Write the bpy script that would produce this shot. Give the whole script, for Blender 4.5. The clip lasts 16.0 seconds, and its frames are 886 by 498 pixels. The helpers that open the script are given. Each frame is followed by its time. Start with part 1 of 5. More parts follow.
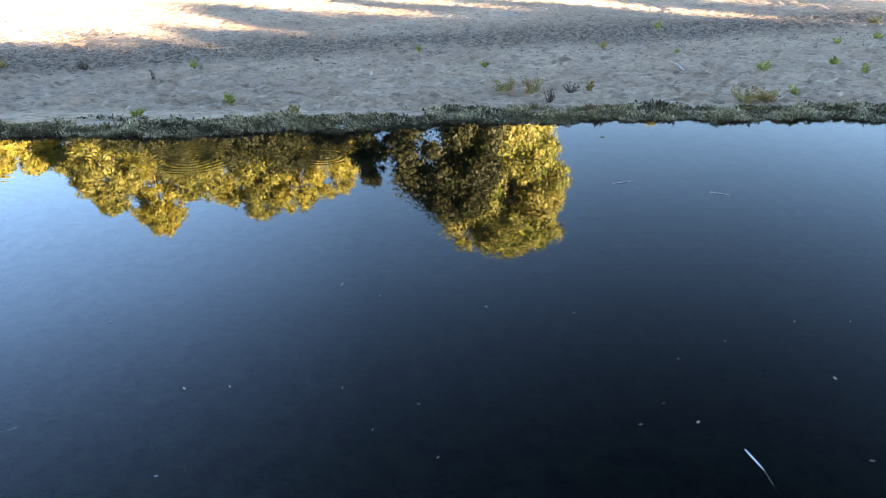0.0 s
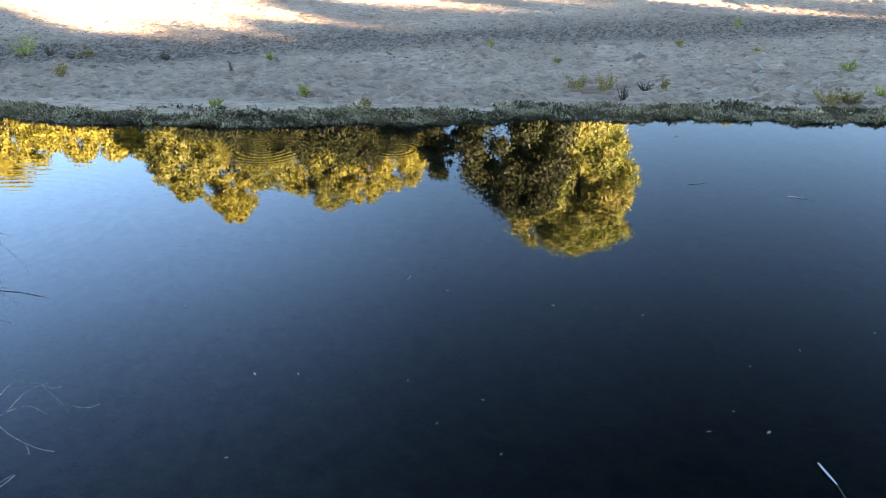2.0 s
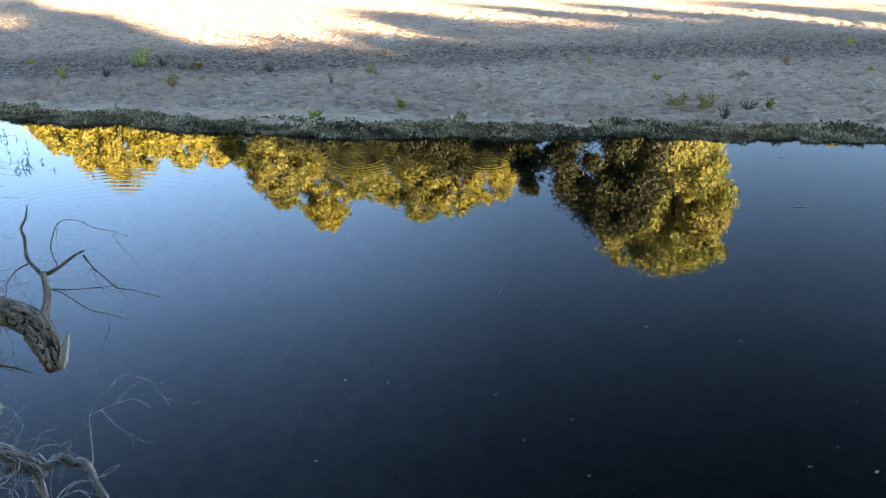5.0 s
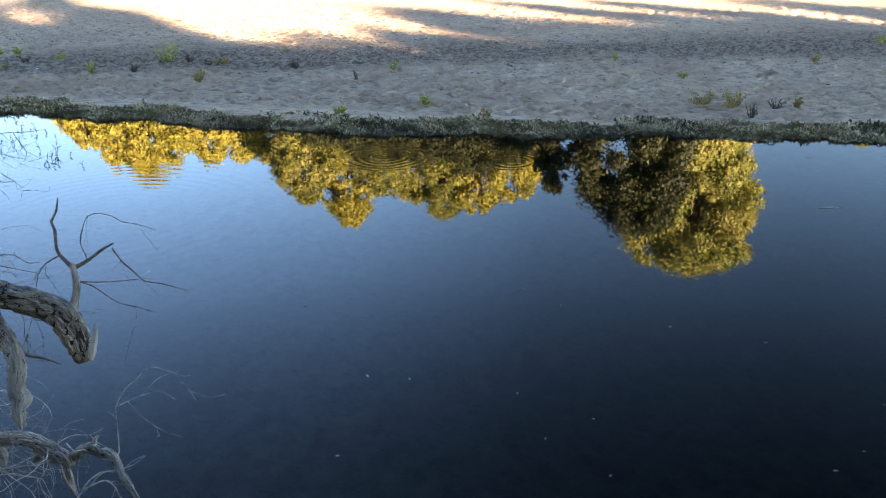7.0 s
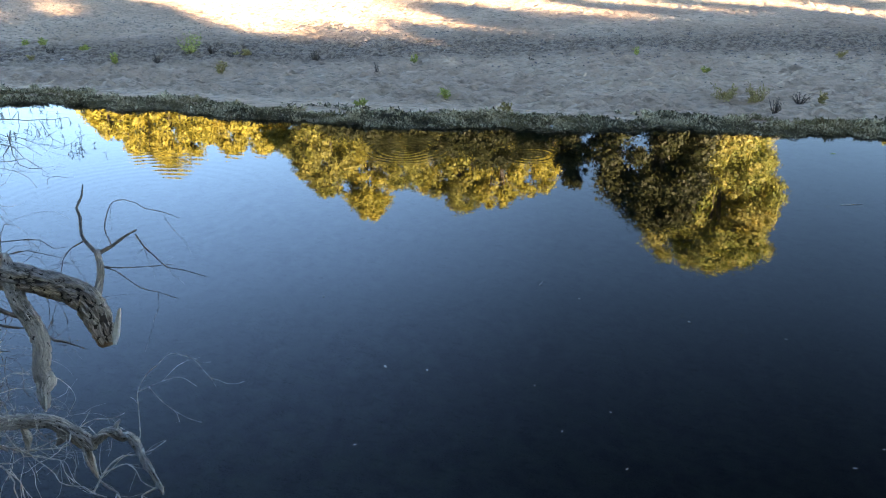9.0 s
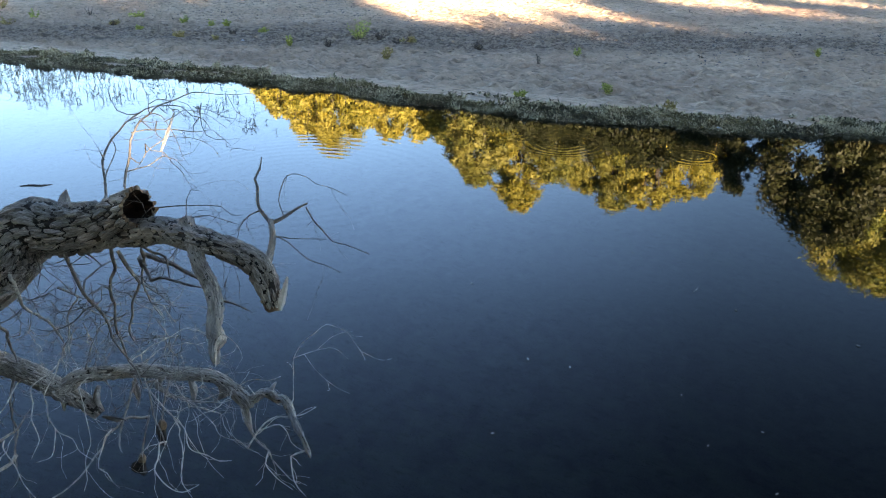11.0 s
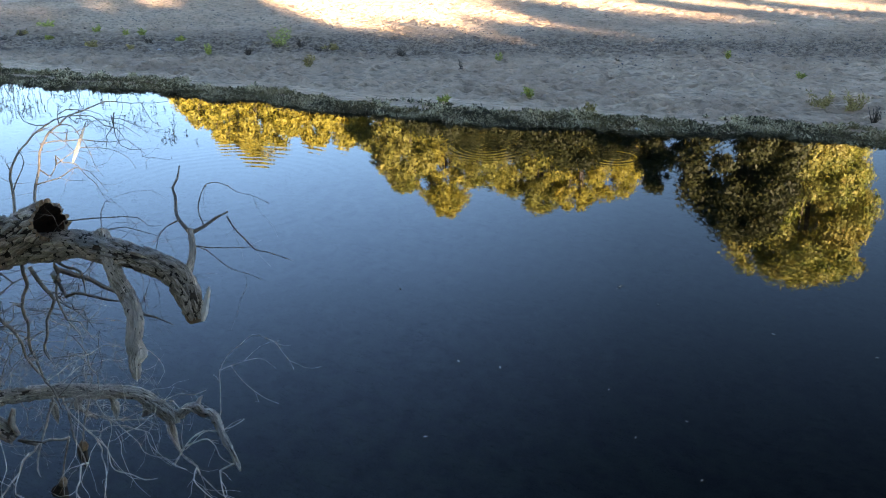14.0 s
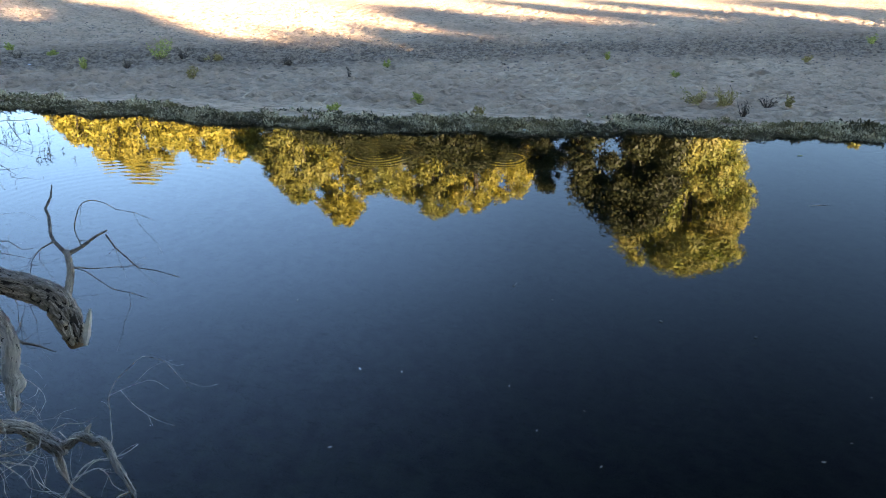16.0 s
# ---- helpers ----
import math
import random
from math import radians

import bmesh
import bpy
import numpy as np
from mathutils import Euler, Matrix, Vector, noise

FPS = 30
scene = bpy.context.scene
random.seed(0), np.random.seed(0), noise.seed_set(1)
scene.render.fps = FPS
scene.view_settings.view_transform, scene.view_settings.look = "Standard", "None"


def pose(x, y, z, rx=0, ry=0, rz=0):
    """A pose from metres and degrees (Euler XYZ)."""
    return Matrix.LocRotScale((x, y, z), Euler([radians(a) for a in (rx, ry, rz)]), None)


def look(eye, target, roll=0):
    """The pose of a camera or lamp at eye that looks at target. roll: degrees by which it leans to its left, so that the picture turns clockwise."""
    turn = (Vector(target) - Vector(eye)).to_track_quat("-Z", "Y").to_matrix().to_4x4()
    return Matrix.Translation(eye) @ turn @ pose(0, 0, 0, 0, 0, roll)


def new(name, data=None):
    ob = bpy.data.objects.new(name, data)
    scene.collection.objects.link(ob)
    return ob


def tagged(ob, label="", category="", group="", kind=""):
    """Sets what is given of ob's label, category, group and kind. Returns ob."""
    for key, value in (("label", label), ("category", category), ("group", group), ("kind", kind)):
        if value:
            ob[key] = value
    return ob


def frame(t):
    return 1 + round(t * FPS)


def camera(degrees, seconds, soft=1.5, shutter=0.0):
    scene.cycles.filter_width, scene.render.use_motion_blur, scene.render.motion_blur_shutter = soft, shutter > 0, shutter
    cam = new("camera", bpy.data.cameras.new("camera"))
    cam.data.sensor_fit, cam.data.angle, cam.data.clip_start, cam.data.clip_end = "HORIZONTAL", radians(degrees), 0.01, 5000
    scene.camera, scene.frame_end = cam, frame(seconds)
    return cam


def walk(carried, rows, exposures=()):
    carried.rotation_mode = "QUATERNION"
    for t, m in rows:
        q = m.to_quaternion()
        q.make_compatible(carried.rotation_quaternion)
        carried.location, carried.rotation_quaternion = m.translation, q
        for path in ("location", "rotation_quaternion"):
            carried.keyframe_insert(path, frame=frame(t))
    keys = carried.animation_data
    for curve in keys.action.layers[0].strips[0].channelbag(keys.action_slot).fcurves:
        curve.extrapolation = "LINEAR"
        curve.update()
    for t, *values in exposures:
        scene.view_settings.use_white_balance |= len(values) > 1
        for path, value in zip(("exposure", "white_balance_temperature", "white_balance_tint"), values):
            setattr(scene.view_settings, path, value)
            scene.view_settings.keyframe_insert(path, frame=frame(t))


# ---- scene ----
cam = camera(57.9, 16.0, soft=1.0)
# seconds, place in metres over the water, turn in degrees
PATH = [
    (0.0, 0.013, 0.007, 3.600, 67.66, -0.01, -0.02),
    (0.5, 0.016, 0.009, 3.594, 67.56, -0.05, 1.16),
    (1.0, 0.014, 0.003, 3.603, 67.41, -0.15, 2.33),
    (1.5, -0.019, -0.001, 3.617, 67.26, -0.08, 3.57),
    (2.0, -0.029, -0.006, 3.619, 67.27, -0.00, 4.94),
    (2.5, -0.037, 0.001, 3.613, 67.40, 0.10, 6.25),
    (3.0, -0.041, -0.007, 3.618, 67.68, 0.06, 7.32),
    (3.5, -0.060, -0.003, 3.620, 68.15, 0.02, 8.33),
    (4.0, -0.057, -0.013, 3.630, 68.37, 0.07, 9.45),
    (4.5, -0.070, -0.012, 3.621, 68.36, 0.22, 10.58),
    (6.8, -0.083, -0.014, 3.614, 68.10, 0.51, 13.30),
    (7.0, -0.085, -0.018, 3.618, 68.11, 0.36, 13.24),
    (7.5, -0.088, -0.013, 3.612, 68.19, 0.35, 13.01),
    (8.0, -0.089, -0.013, 3.608, 68.19, 0.51, 12.60),
    (8.5, -0.084, -0.017, 3.600, 68.04, 0.29, 12.71),
    (9.0, -0.084, -0.037, 3.606, 67.68, 0.24, 14.72),
    (9.5, -0.106, -0.042, 3.602, 67.23, 0.06, 18.59),
    (10.0, -0.135, -0.041, 3.592, 66.76, -0.35, 22.31),
    (10.2, -0.137, -0.047, 3.591, 66.76, -0.32, 23.33),
    (12.3, -0.166, -0.054, 3.589, 67.60, 0.03, 27.61),
    (12.5, -0.161, -0.065, 3.590, 67.64, -0.01, 27.68),
    (13.0, -0.159, -0.069, 3.593, 67.71, 0.06, 27.01),
    (13.5, -0.138, -0.059, 3.582, 67.62, 0.27, 24.26),
    (14.0, -0.118, -0.055, 3.580, 67.61, -0.21, 20.64),
    (14.5, -0.104, -0.051, 3.580, 67.71, -0.84, 17.19),
    (15.0, -0.082, -0.071, 3.588, 68.06, -0.73, 15.10),
    (15.5, -0.074, -0.068, 3.586, 68.21, -0.33, 13.86),
    (16.0, -0.071, -0.065, 3.580, 68.09, -0.01, 12.85),
]
walk(cam, [(t, pose(*p)) for t, *p in PATH], [(0.0, 4.13, 7550, 17), (2.5, 4.0, 7550, 17), (4.0, 3.82, 7550, 17), (7.0, 3.72, 7550, 17), (9.0, 3.78, 7550, 17), (12.5, 3.5, 7550, 17), (16.0, 3.63, 7550, 17)])

# ---- sky and sun: a low sun from behind the right shoulder ----
SUN_WAY = Vector((0.75, -0.66, 0)).normalized()
SUN_UP = radians(14)
sun_dir = Vector((SUN_WAY.x * math.cos(SUN_UP), SUN_WAY.y * math.cos(SUN_UP), math.sin(SUN_UP)))
world = bpy.data.worlds.new("sky")
scene.world = world
world.use_nodes = True
wn, wl = world.node_tree.nodes, world.node_tree.links
sky = wn.new("ShaderNodeTexSky")
sky.sky_type, sky.sun_disc = "NISHITA", False
sky.sun_elevation, sky.sun_rotation = SUN_UP, math.atan2(SUN_WAY.x, SUN_WAY.y)
sky.air_density, sky.dust_density, sky.ozone_density = 1.0, 0.1, 4.0
wn["Background"].inputs["Strength"].default_value = 0.06
# brightness painted into the sky: dark band across a set axis, bright both ends
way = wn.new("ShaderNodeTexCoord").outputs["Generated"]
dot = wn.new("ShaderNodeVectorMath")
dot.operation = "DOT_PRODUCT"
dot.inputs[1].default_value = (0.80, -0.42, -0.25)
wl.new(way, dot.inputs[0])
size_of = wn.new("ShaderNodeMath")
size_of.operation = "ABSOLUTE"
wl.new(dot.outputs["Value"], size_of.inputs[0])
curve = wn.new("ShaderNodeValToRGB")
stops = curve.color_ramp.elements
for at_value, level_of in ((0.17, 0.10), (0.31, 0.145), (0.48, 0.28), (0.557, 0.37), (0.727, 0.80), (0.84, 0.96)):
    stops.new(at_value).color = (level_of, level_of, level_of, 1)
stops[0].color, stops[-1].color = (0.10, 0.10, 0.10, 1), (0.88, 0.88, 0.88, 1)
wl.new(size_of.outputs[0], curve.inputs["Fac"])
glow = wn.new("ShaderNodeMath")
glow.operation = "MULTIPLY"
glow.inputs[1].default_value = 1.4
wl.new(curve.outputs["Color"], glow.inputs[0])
# extra brightness painted in low over the horizon, less along that axis
level = wn.new("ShaderNodeSeparateXYZ")
wl.new(way, level.inputs[0])
down = wn.new("ShaderNodeMath")
down.operation, down.use_clamp = "SUBTRACT", True
down.inputs[0].default_value = 1.0
wl.new(level.outputs["Z"], down.inputs[1])
cube = wn.new("ShaderNodeMath")
cube.operation = "POWER"
cube.inputs[1].default_value = 3.0
wl.new(down.outputs[0], cube.inputs[0])
off_axis = wn.new("ShaderNodeMath")
off_axis.operation = "SUBTRACT"
off_axis.inputs[0].default_value = 1.0
wl.new(size_of.outputs[0], off_axis.inputs[1])
thick = wn.new("ShaderNodeMath")
thick.operation = "MULTIPLY"
wl.new(cube.outputs[0], thick.inputs[0])
wl.new(off_axis.outputs[0], thick.inputs[1])
sky_gain = wn.new("ShaderNodeMath")
sky_gain.operation = "MULTIPLY_ADD"
sky_gain.inputs[1].default_value = 1.4
wl.new(thick.outputs[0], sky_gain.inputs[0])
wl.new(glow.outputs[0], sky_gain.inputs[2])
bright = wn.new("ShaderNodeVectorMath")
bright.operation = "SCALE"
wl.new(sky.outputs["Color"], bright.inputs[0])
wl.new(sky_gain.outputs[0], bright.inputs["Scale"])
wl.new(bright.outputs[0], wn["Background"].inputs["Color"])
lamp = bpy.data.lights.new("sun", "SUN")
lamp.energy, lamp.angle, lamp.color = 3.7, radians(1.2), (1.0, 0.84, 0.63)
sun = new("sun", lamp)
sun.matrix_world = look(sun_dir * 200, (0, 0, 0))


# ---- materials ----
class Mat:
    """A node material with short ways to add nodes."""

    def __init__(self, name):
        self.m = bpy.data.materials.new(name)
        self.m.use_nodes = True
        self.t = self.m.node_tree
        self.b = self.t.nodes["Principled BSDF"]
        self.out = self.t.nodes["Material Output"]

    def put(self, v, socket):
        if isinstance(v, bpy.types.NodeSocket):
            self.t.links.new(v, socket)
        else:
            socket.default_value = v

    def coords(self, which="Object"):
        return self.t.nodes.new("ShaderNodeTexCoord").outputs[which]

    def scaled(self, v, s):
        node = self.t.nodes.new("ShaderNodeMapping")
        self.put(v, node.inputs["Vector"])
        node.inputs["Scale"].default_value = s
        return node.outputs["Vector"]

    def noise(self, v, scale, detail=4, rough=0.55, distort=0.0):
        node = self.t.nodes.new("ShaderNodeTexNoise")
        self.put(v, node.inputs["Vector"])
        for k, x in (("Scale", scale), ("Detail", detail), ("Roughness", rough), ("Distortion", distort)):
            node.inputs[k].default_value = x
        return node.outputs["Fac"]

    def voronoi(self, v, scale, out="Distance", feature="F1"):
        node = self.t.nodes.new("ShaderNodeTexVoronoi")
        node.feature = feature
        self.put(v, node.inputs["Vector"])
        node.inputs["Scale"].default_value = scale
        return node.outputs[out]

    def ramp(self, fac, stops):
        node = self.t.nodes.new("ShaderNodeValToRGB")
        self.put(fac, node.inputs["Fac"])
        e = node.color_ramp.elements
        while len(e) < len(stops):
            e.new(0.5)
        for el, (p, c) in zip(e, stops):
            el.position = p
            el.color = (*c, 1) if not isinstance(c, (int, float)) else (c, c, c, 1)
        return node.outputs["Color"]

    def mix(self, fac, a, b, mode="MIX"):
        node = self.t.nodes.new("ShaderNodeMix")
        node.data_type, node.blend_type = "RGBA", mode
        self.put(fac, node.inputs[0])
        for v, i in ((a, 6), (b, 7)):
            self.put((*v, 1) if isinstance(v, tuple) and len(v) == 3 else v, node.inputs[i])
        return node.outputs[2]

    def math(self, op, a, b=0.0, c=0.0):
        node = self.t.nodes.new("ShaderNodeMath")
        node.operation = op
        for v, i in ((a, 0), (b, 1), (c, 2)):
            self.put(v, node.inputs[i])
        return node.outputs[0]

    def bump(self, height, distance, strength=1.0):
        node = self.t.nodes.new("ShaderNodeBump")
        self.put(height, node.inputs["Height"])
        node.inputs["Distance"].default_value, node.inputs["Strength"].default_value = distance, strength
        self.t.links.new(node.outputs["Normal"], self.b.inputs["Normal"])
        return node.outputs["Normal"]

    def island(self):
        return self.t.nodes.new("ShaderNodeNewGeometry").outputs["Random Per Island"]

    def base(self, color, rough=0.8, metal=0.0):
        self.put((*color, 1) if isinstance(color, tuple) and len(color) == 3 else color, self.b.inputs["Base Color"])
        self.put(rough, self.b.inputs["Roughness"])
        self.b.inputs["Metallic"].default_value = metal
        return self


def sand_material():
    m = Mat("sand")
    p = m.coords()
    broad = m.noise(p, 0.25, 4)
    grain = m.noise(p, 38, 3, 0.7)
    mid = m.noise(p, 3.2, 5, 0.65)
    color = m.ramp(broad, [(0.35, (0.62, 0.405, 0.275)), (0.5, (0.74, 0.505, 0.345)), (0.65, (0.80, 0.575, 0.40))])
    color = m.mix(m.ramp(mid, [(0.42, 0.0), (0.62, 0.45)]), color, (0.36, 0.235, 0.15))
    color = m.mix(m.ramp(grain, [(0.3, 0.0), (0.7, 0.35)]), color, (0.72, 0.58, 0.43))
    # pocks: the shade in trodden pits is put into the colour
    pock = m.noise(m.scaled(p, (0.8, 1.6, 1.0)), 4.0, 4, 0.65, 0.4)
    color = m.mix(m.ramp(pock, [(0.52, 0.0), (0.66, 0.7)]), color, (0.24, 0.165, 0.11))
    dimple = m.ramp(m.voronoi(m.scaled(p, (0.8, 1.25, 1.0)), 5.0), [(0.08, 0.0), (0.38, 0.75), (0.6, 1.0)])
    # a dark gravelly swale and a strip of dark litter
    sep = m.t.nodes.new("ShaderNodeSeparateXYZ")
    m.put(p, sep.inputs[0])
    warp = m.math("MULTIPLY", m.math("SUBTRACT", m.noise(p, 0.35, 4), 0.5), 3.0)
    line = m.math("ADD", m.math("MULTIPLY_ADD", sep.outputs["X"], -0.33, sep.outputs["Y"]), warp)
    band = m.ramp(m.math("MULTIPLY_ADD", line, 0.1, -2.0), [(0.25, 0.0), (0.42, 1.0), (0.62, 1.0), (0.9, 0.0)])
    gravel = m.ramp(m.noise(p, 6, 5, 0.8), [(0.44, (0.07, 0.052, 0.042)), (0.56, (0.44, 0.32, 0.225))])
    color = m.mix(m.math("MULTIPLY", band, 0.8), color, gravel)
    # unseen near bank coloured dark, to cut light bounced onto the dead tree
    dark_bank = m.ramp(m.noise(p, 7, 5, 0.7), [(0.38, (0.035, 0.026, 0.018)), (0.62, (0.13, 0.095, 0.06))])
    color = m.mix(m.ramp(m.math("MULTIPLY_ADD", sep.outputs["Y"], 0.1, 0.0), [(0.3, 1.0), (0.5, 0.0)]), color, dark_bank)
    # damp dark sand under the waterline
    deep = m.ramp(m.math("MULTIPLY_ADD", sep.outputs["Z"], 4.0, 0.55), [(0.3, 1.0), (0.75, 0.0)])
    mud = m.ramp(m.noise(p, 1.6, 5, 0.6), [(0.40, (0.004, 0.006, 0.004)), (0.50, (0.040, 0.046, 0.030)), (0.66, (0.085, 0.092, 0.058))])
    color = m.mix(deep, color, mud)
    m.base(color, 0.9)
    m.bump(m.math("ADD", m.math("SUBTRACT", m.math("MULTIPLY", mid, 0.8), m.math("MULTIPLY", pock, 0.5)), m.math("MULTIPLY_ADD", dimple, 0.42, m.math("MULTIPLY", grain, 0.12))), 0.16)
    return m.m


def water_material():
    """Still river water: a mirror by Fresnel over a murky view of the bed, with faint waves and rings."""
    m = Mat("river_water")
    p = m.coords()
    waves = m.math("MULTIPLY", m.noise(m.scaled(p, (1, 0.6, 1)), 1.7, 3, 0.5), 0.0005)
    fine = m.math("MULTIPLY", m.noise(m.scaled(p, (1, 1.3, 1)), 7.0, 2, 0.5), 0.00010)
    h = m.math("ADD", waves, fine)
    for cx, cy, wavelength, reach, amp in ((-6.9, 9.0, 0.21, 3.0, 0.00024), (-4.1, 12.6, 0.14, 1.0, 0.00033),
                                           (-1.95, 12.8, 0.13, 0.6, 0.00026), (4.57, 14.17, 0.16, 0.9, 0.0003)):
        dist = m.t.nodes.new("ShaderNodeVectorMath")
        dist.operation = "DISTANCE"
        m.put(p, dist.inputs[0])
        dist.inputs[1].default_value = (cx, cy, 0)
        d = dist.outputs["Value"]
        rings = m.math("SINE", m.math("MULTIPLY", m.math("ADD", d, m.math("MULTIPLY", m.noise(p, 0.6, 2), 0.35)), 6.2832 / wavelength))
        fade = m.ramp(m.math("DIVIDE", d, reach), [(0.0, 0.1), (0.35, 0.5), (0.6, 1.0), (1.0, 0.0)])
        h = m.math("ADD", h, m.math("MULTIPLY", m.math("MULTIPLY", rings, fade), amp))
    bump = m.bump(h, 1.0)
    fres = m.t.nodes.new("ShaderNodeFresnel")
    fres.inputs["IOR"].default_value = 1.333
    m.t.links.new(bump, fres.inputs["Normal"])
    gloss = m.t.nodes.new("ShaderNodeBsdfGlossy")
    gloss.inputs["Roughness"].default_value = 0.0
    gloss.inputs["Color"].default_value = (1, 1, 1, 1)
    m.t.links.new(bump, gloss.inputs["Normal"])
    clear = m.t.nodes.new("ShaderNodeBsdfTransparent")
    clear.inputs["Color"].default_value = (0.19, 0.245, 0.205, 1)
    both = m.t.nodes.new("ShaderNodeMixShader")
    facing = m.t.nodes.new("ShaderNodeLayerWeight").outputs["Facing"]
    polar = m.ramp(facing, [(0.2, 0.36), (0.4, 0.46), (0.6, 0.86), (0.72, 0.89)])
    m.t.links.new(m.math("MULTIPLY", fres.outputs[0], polar), both.inputs[0])
    m.t.links.new(clear.outputs[0], both.inputs[1])
    m.t.links.new(gloss.outputs[0], both.inputs[2])
    m.t.links.new(both.outputs[0], m.out.inputs["Surface"])
    return m.m


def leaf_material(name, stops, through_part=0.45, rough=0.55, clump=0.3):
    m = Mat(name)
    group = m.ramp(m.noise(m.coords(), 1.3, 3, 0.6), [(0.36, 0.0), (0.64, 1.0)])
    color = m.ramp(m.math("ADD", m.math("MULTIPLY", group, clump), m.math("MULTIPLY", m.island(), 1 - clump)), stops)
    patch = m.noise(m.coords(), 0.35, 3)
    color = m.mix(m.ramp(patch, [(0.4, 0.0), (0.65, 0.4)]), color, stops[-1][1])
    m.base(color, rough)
    tr = m.t.nodes.new("ShaderNodeBsdfTranslucent")
    m.put(color, tr.inputs["Color"])
    both = m.t.nodes.new("ShaderNodeMixShader")
    both.inputs[0].default_value = through_part
    m.t.links.new(m.b.outputs[0], both.inputs[1])
    m.t.links.new(tr.outputs[0], both.inputs[2])
    m.t.links.new(both.outputs[0], m.out.inputs["Surface"])
    return m.m


def bark_material(name, dark, light, pale, plate=1.0, cracks=0.95):
    """Furrowed bark that runs along the limb, by the limb's own lengthwise coordinates."""
    m = Mat(name)
    uv = m.coords("UV")
    warp = m.t.nodes.new("ShaderNodeVectorMath")
    warp.operation = "MULTIPLY_ADD"
    wob = m.t.nodes.new("ShaderNodeTexNoise")
    m.put(uv, wob.inputs["Vector"])
    wob.inputs["Scale"].default_value, wob.inputs["Detail"].default_value = 14.0, 3.0
    m.t.links.new(wob.outputs["Color"], warp.inputs[0])
    warp.inputs[1].default_value = (0.025, 0.05, 0)
    m.put(uv, warp.inputs[2])
    uv = warp.outputs[0]
    plates = m.voronoi(m.scaled(uv, (20 * plate, 7 * plate, 1)), 1.0, "Distance", "DISTANCE_TO_EDGE")
    streak = m.noise(m.scaled(uv, (70, 10, 1)), 1.0, 6, 0.75, 0.25)
    broad = m.noise(m.coords(), 3.5, 4)
    fine = m.noise(m.scaled(uv, (210, 55, 1)), 1.0, 4, 0.75)
    color = m.ramp(streak, [(0.41, dark), (0.51, light), (0.62, pale)])
    color = m.mix(m.ramp(fine, [(0.36, 0.8), (0.47, 0.0)]), color, dark)
    color = m.mix(m.ramp(fine, [(0.56, 0.0), (0.68, 0.7)]), color, pale)
    color = m.mix(m.ramp(plates, [(0.0, cracks), (0.07, cracks * 0.85), (0.16, 0.0)]), color, dark)
    color = m.mix(m.ramp(broad, [(0.42, 0.0), (0.7, 0.5)]), color, pale)
    m.base(color, 0.85)
    h = m.math("ADD", m.math("MULTIPLY", m.ramp(plates, [(0.0, 0.0), (0.2, 0.8)]), cracks), m.math("MULTIPLY", streak, 0.6))
    m.bump(m.math("ADD", h, m.math("MULTIPLY", fine, 0.35)), 0.025)
    return m.m


def plain_material(name, a, b, rough=0.7, scale=30):
    m = Mat(name)
    f = m.noise(m.coords(), scale, 4, 0.6)
    m.base(m.ramp(f, [(0.3, a), (0.7, b)]), rough)
    m.bump(f, 0.003)
    return m.m


SAND = sand_material()
WATER = water_material()
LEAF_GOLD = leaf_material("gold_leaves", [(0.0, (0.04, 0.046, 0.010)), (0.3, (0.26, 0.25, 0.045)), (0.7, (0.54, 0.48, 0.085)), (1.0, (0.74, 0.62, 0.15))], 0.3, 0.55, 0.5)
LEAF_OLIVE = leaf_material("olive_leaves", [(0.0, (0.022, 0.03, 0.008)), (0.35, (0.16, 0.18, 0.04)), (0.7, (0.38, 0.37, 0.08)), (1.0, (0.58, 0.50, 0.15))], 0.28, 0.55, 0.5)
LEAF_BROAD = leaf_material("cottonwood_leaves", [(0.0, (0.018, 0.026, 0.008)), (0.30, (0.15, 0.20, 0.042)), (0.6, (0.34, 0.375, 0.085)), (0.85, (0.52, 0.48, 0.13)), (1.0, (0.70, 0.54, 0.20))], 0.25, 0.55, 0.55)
# dark leaf colour stands in for shade on crowns that the sun lights
LEAF_SHADE_TINT = leaf_material("shade_tinted_leaves", [(0.0, (0.012, 0.016, 0.005)), (0.55, (0.034, 0.041, 0.011)), (0.9, (0.066, 0.074, 0.020)), (1.0, (0.085, 0.092, 0.026))], 0.15, 0.6, 0.5)
LEAF_GREEN = leaf_material("green_leaves", [(0.0, (0.026, 0.034, 0.011)), (0.6, (0.07, 0.08, 0.025)), (1.0, (0.12, 0.12, 0.038))], 0.15)
LEAF_WEED = leaf_material("weed_leaves", [(0.0, (0.16, 0.20, 0.05)), (0.6, (0.46, 0.48, 0.12)), (1.0, (0.72, 0.68, 0.22))], 0.35)
LEAF_DRY = leaf_material("dry_weed_leaves", [(0.0, (0.16, 0.10, 0.04)), (0.5, (0.44, 0.33, 0.13)), (1.0, (0.66, 0.54, 0.22))], 0.3)
LEAF_DARK = leaf_material("withered_leaves", [(0.0, (0.04, 0.03, 0.022)), (0.6, (0.14, 0.10, 0.07)), (1.0, (0.20, 0.16, 0.09))], 0.15)
LEAF_SHORE = leaf_material("shore_leaves", [(0.0, (0.03, 0.025, 0.013)), (0.36, (0.12, 0.105, 0.055)), (0.48, (0.52, 0.44, 0.265)), (0.85, (0.90, 0.77, 0.54)), (1.0, (0.50, 0.36, 0.17))], 0.12, 0.55, 0.35)
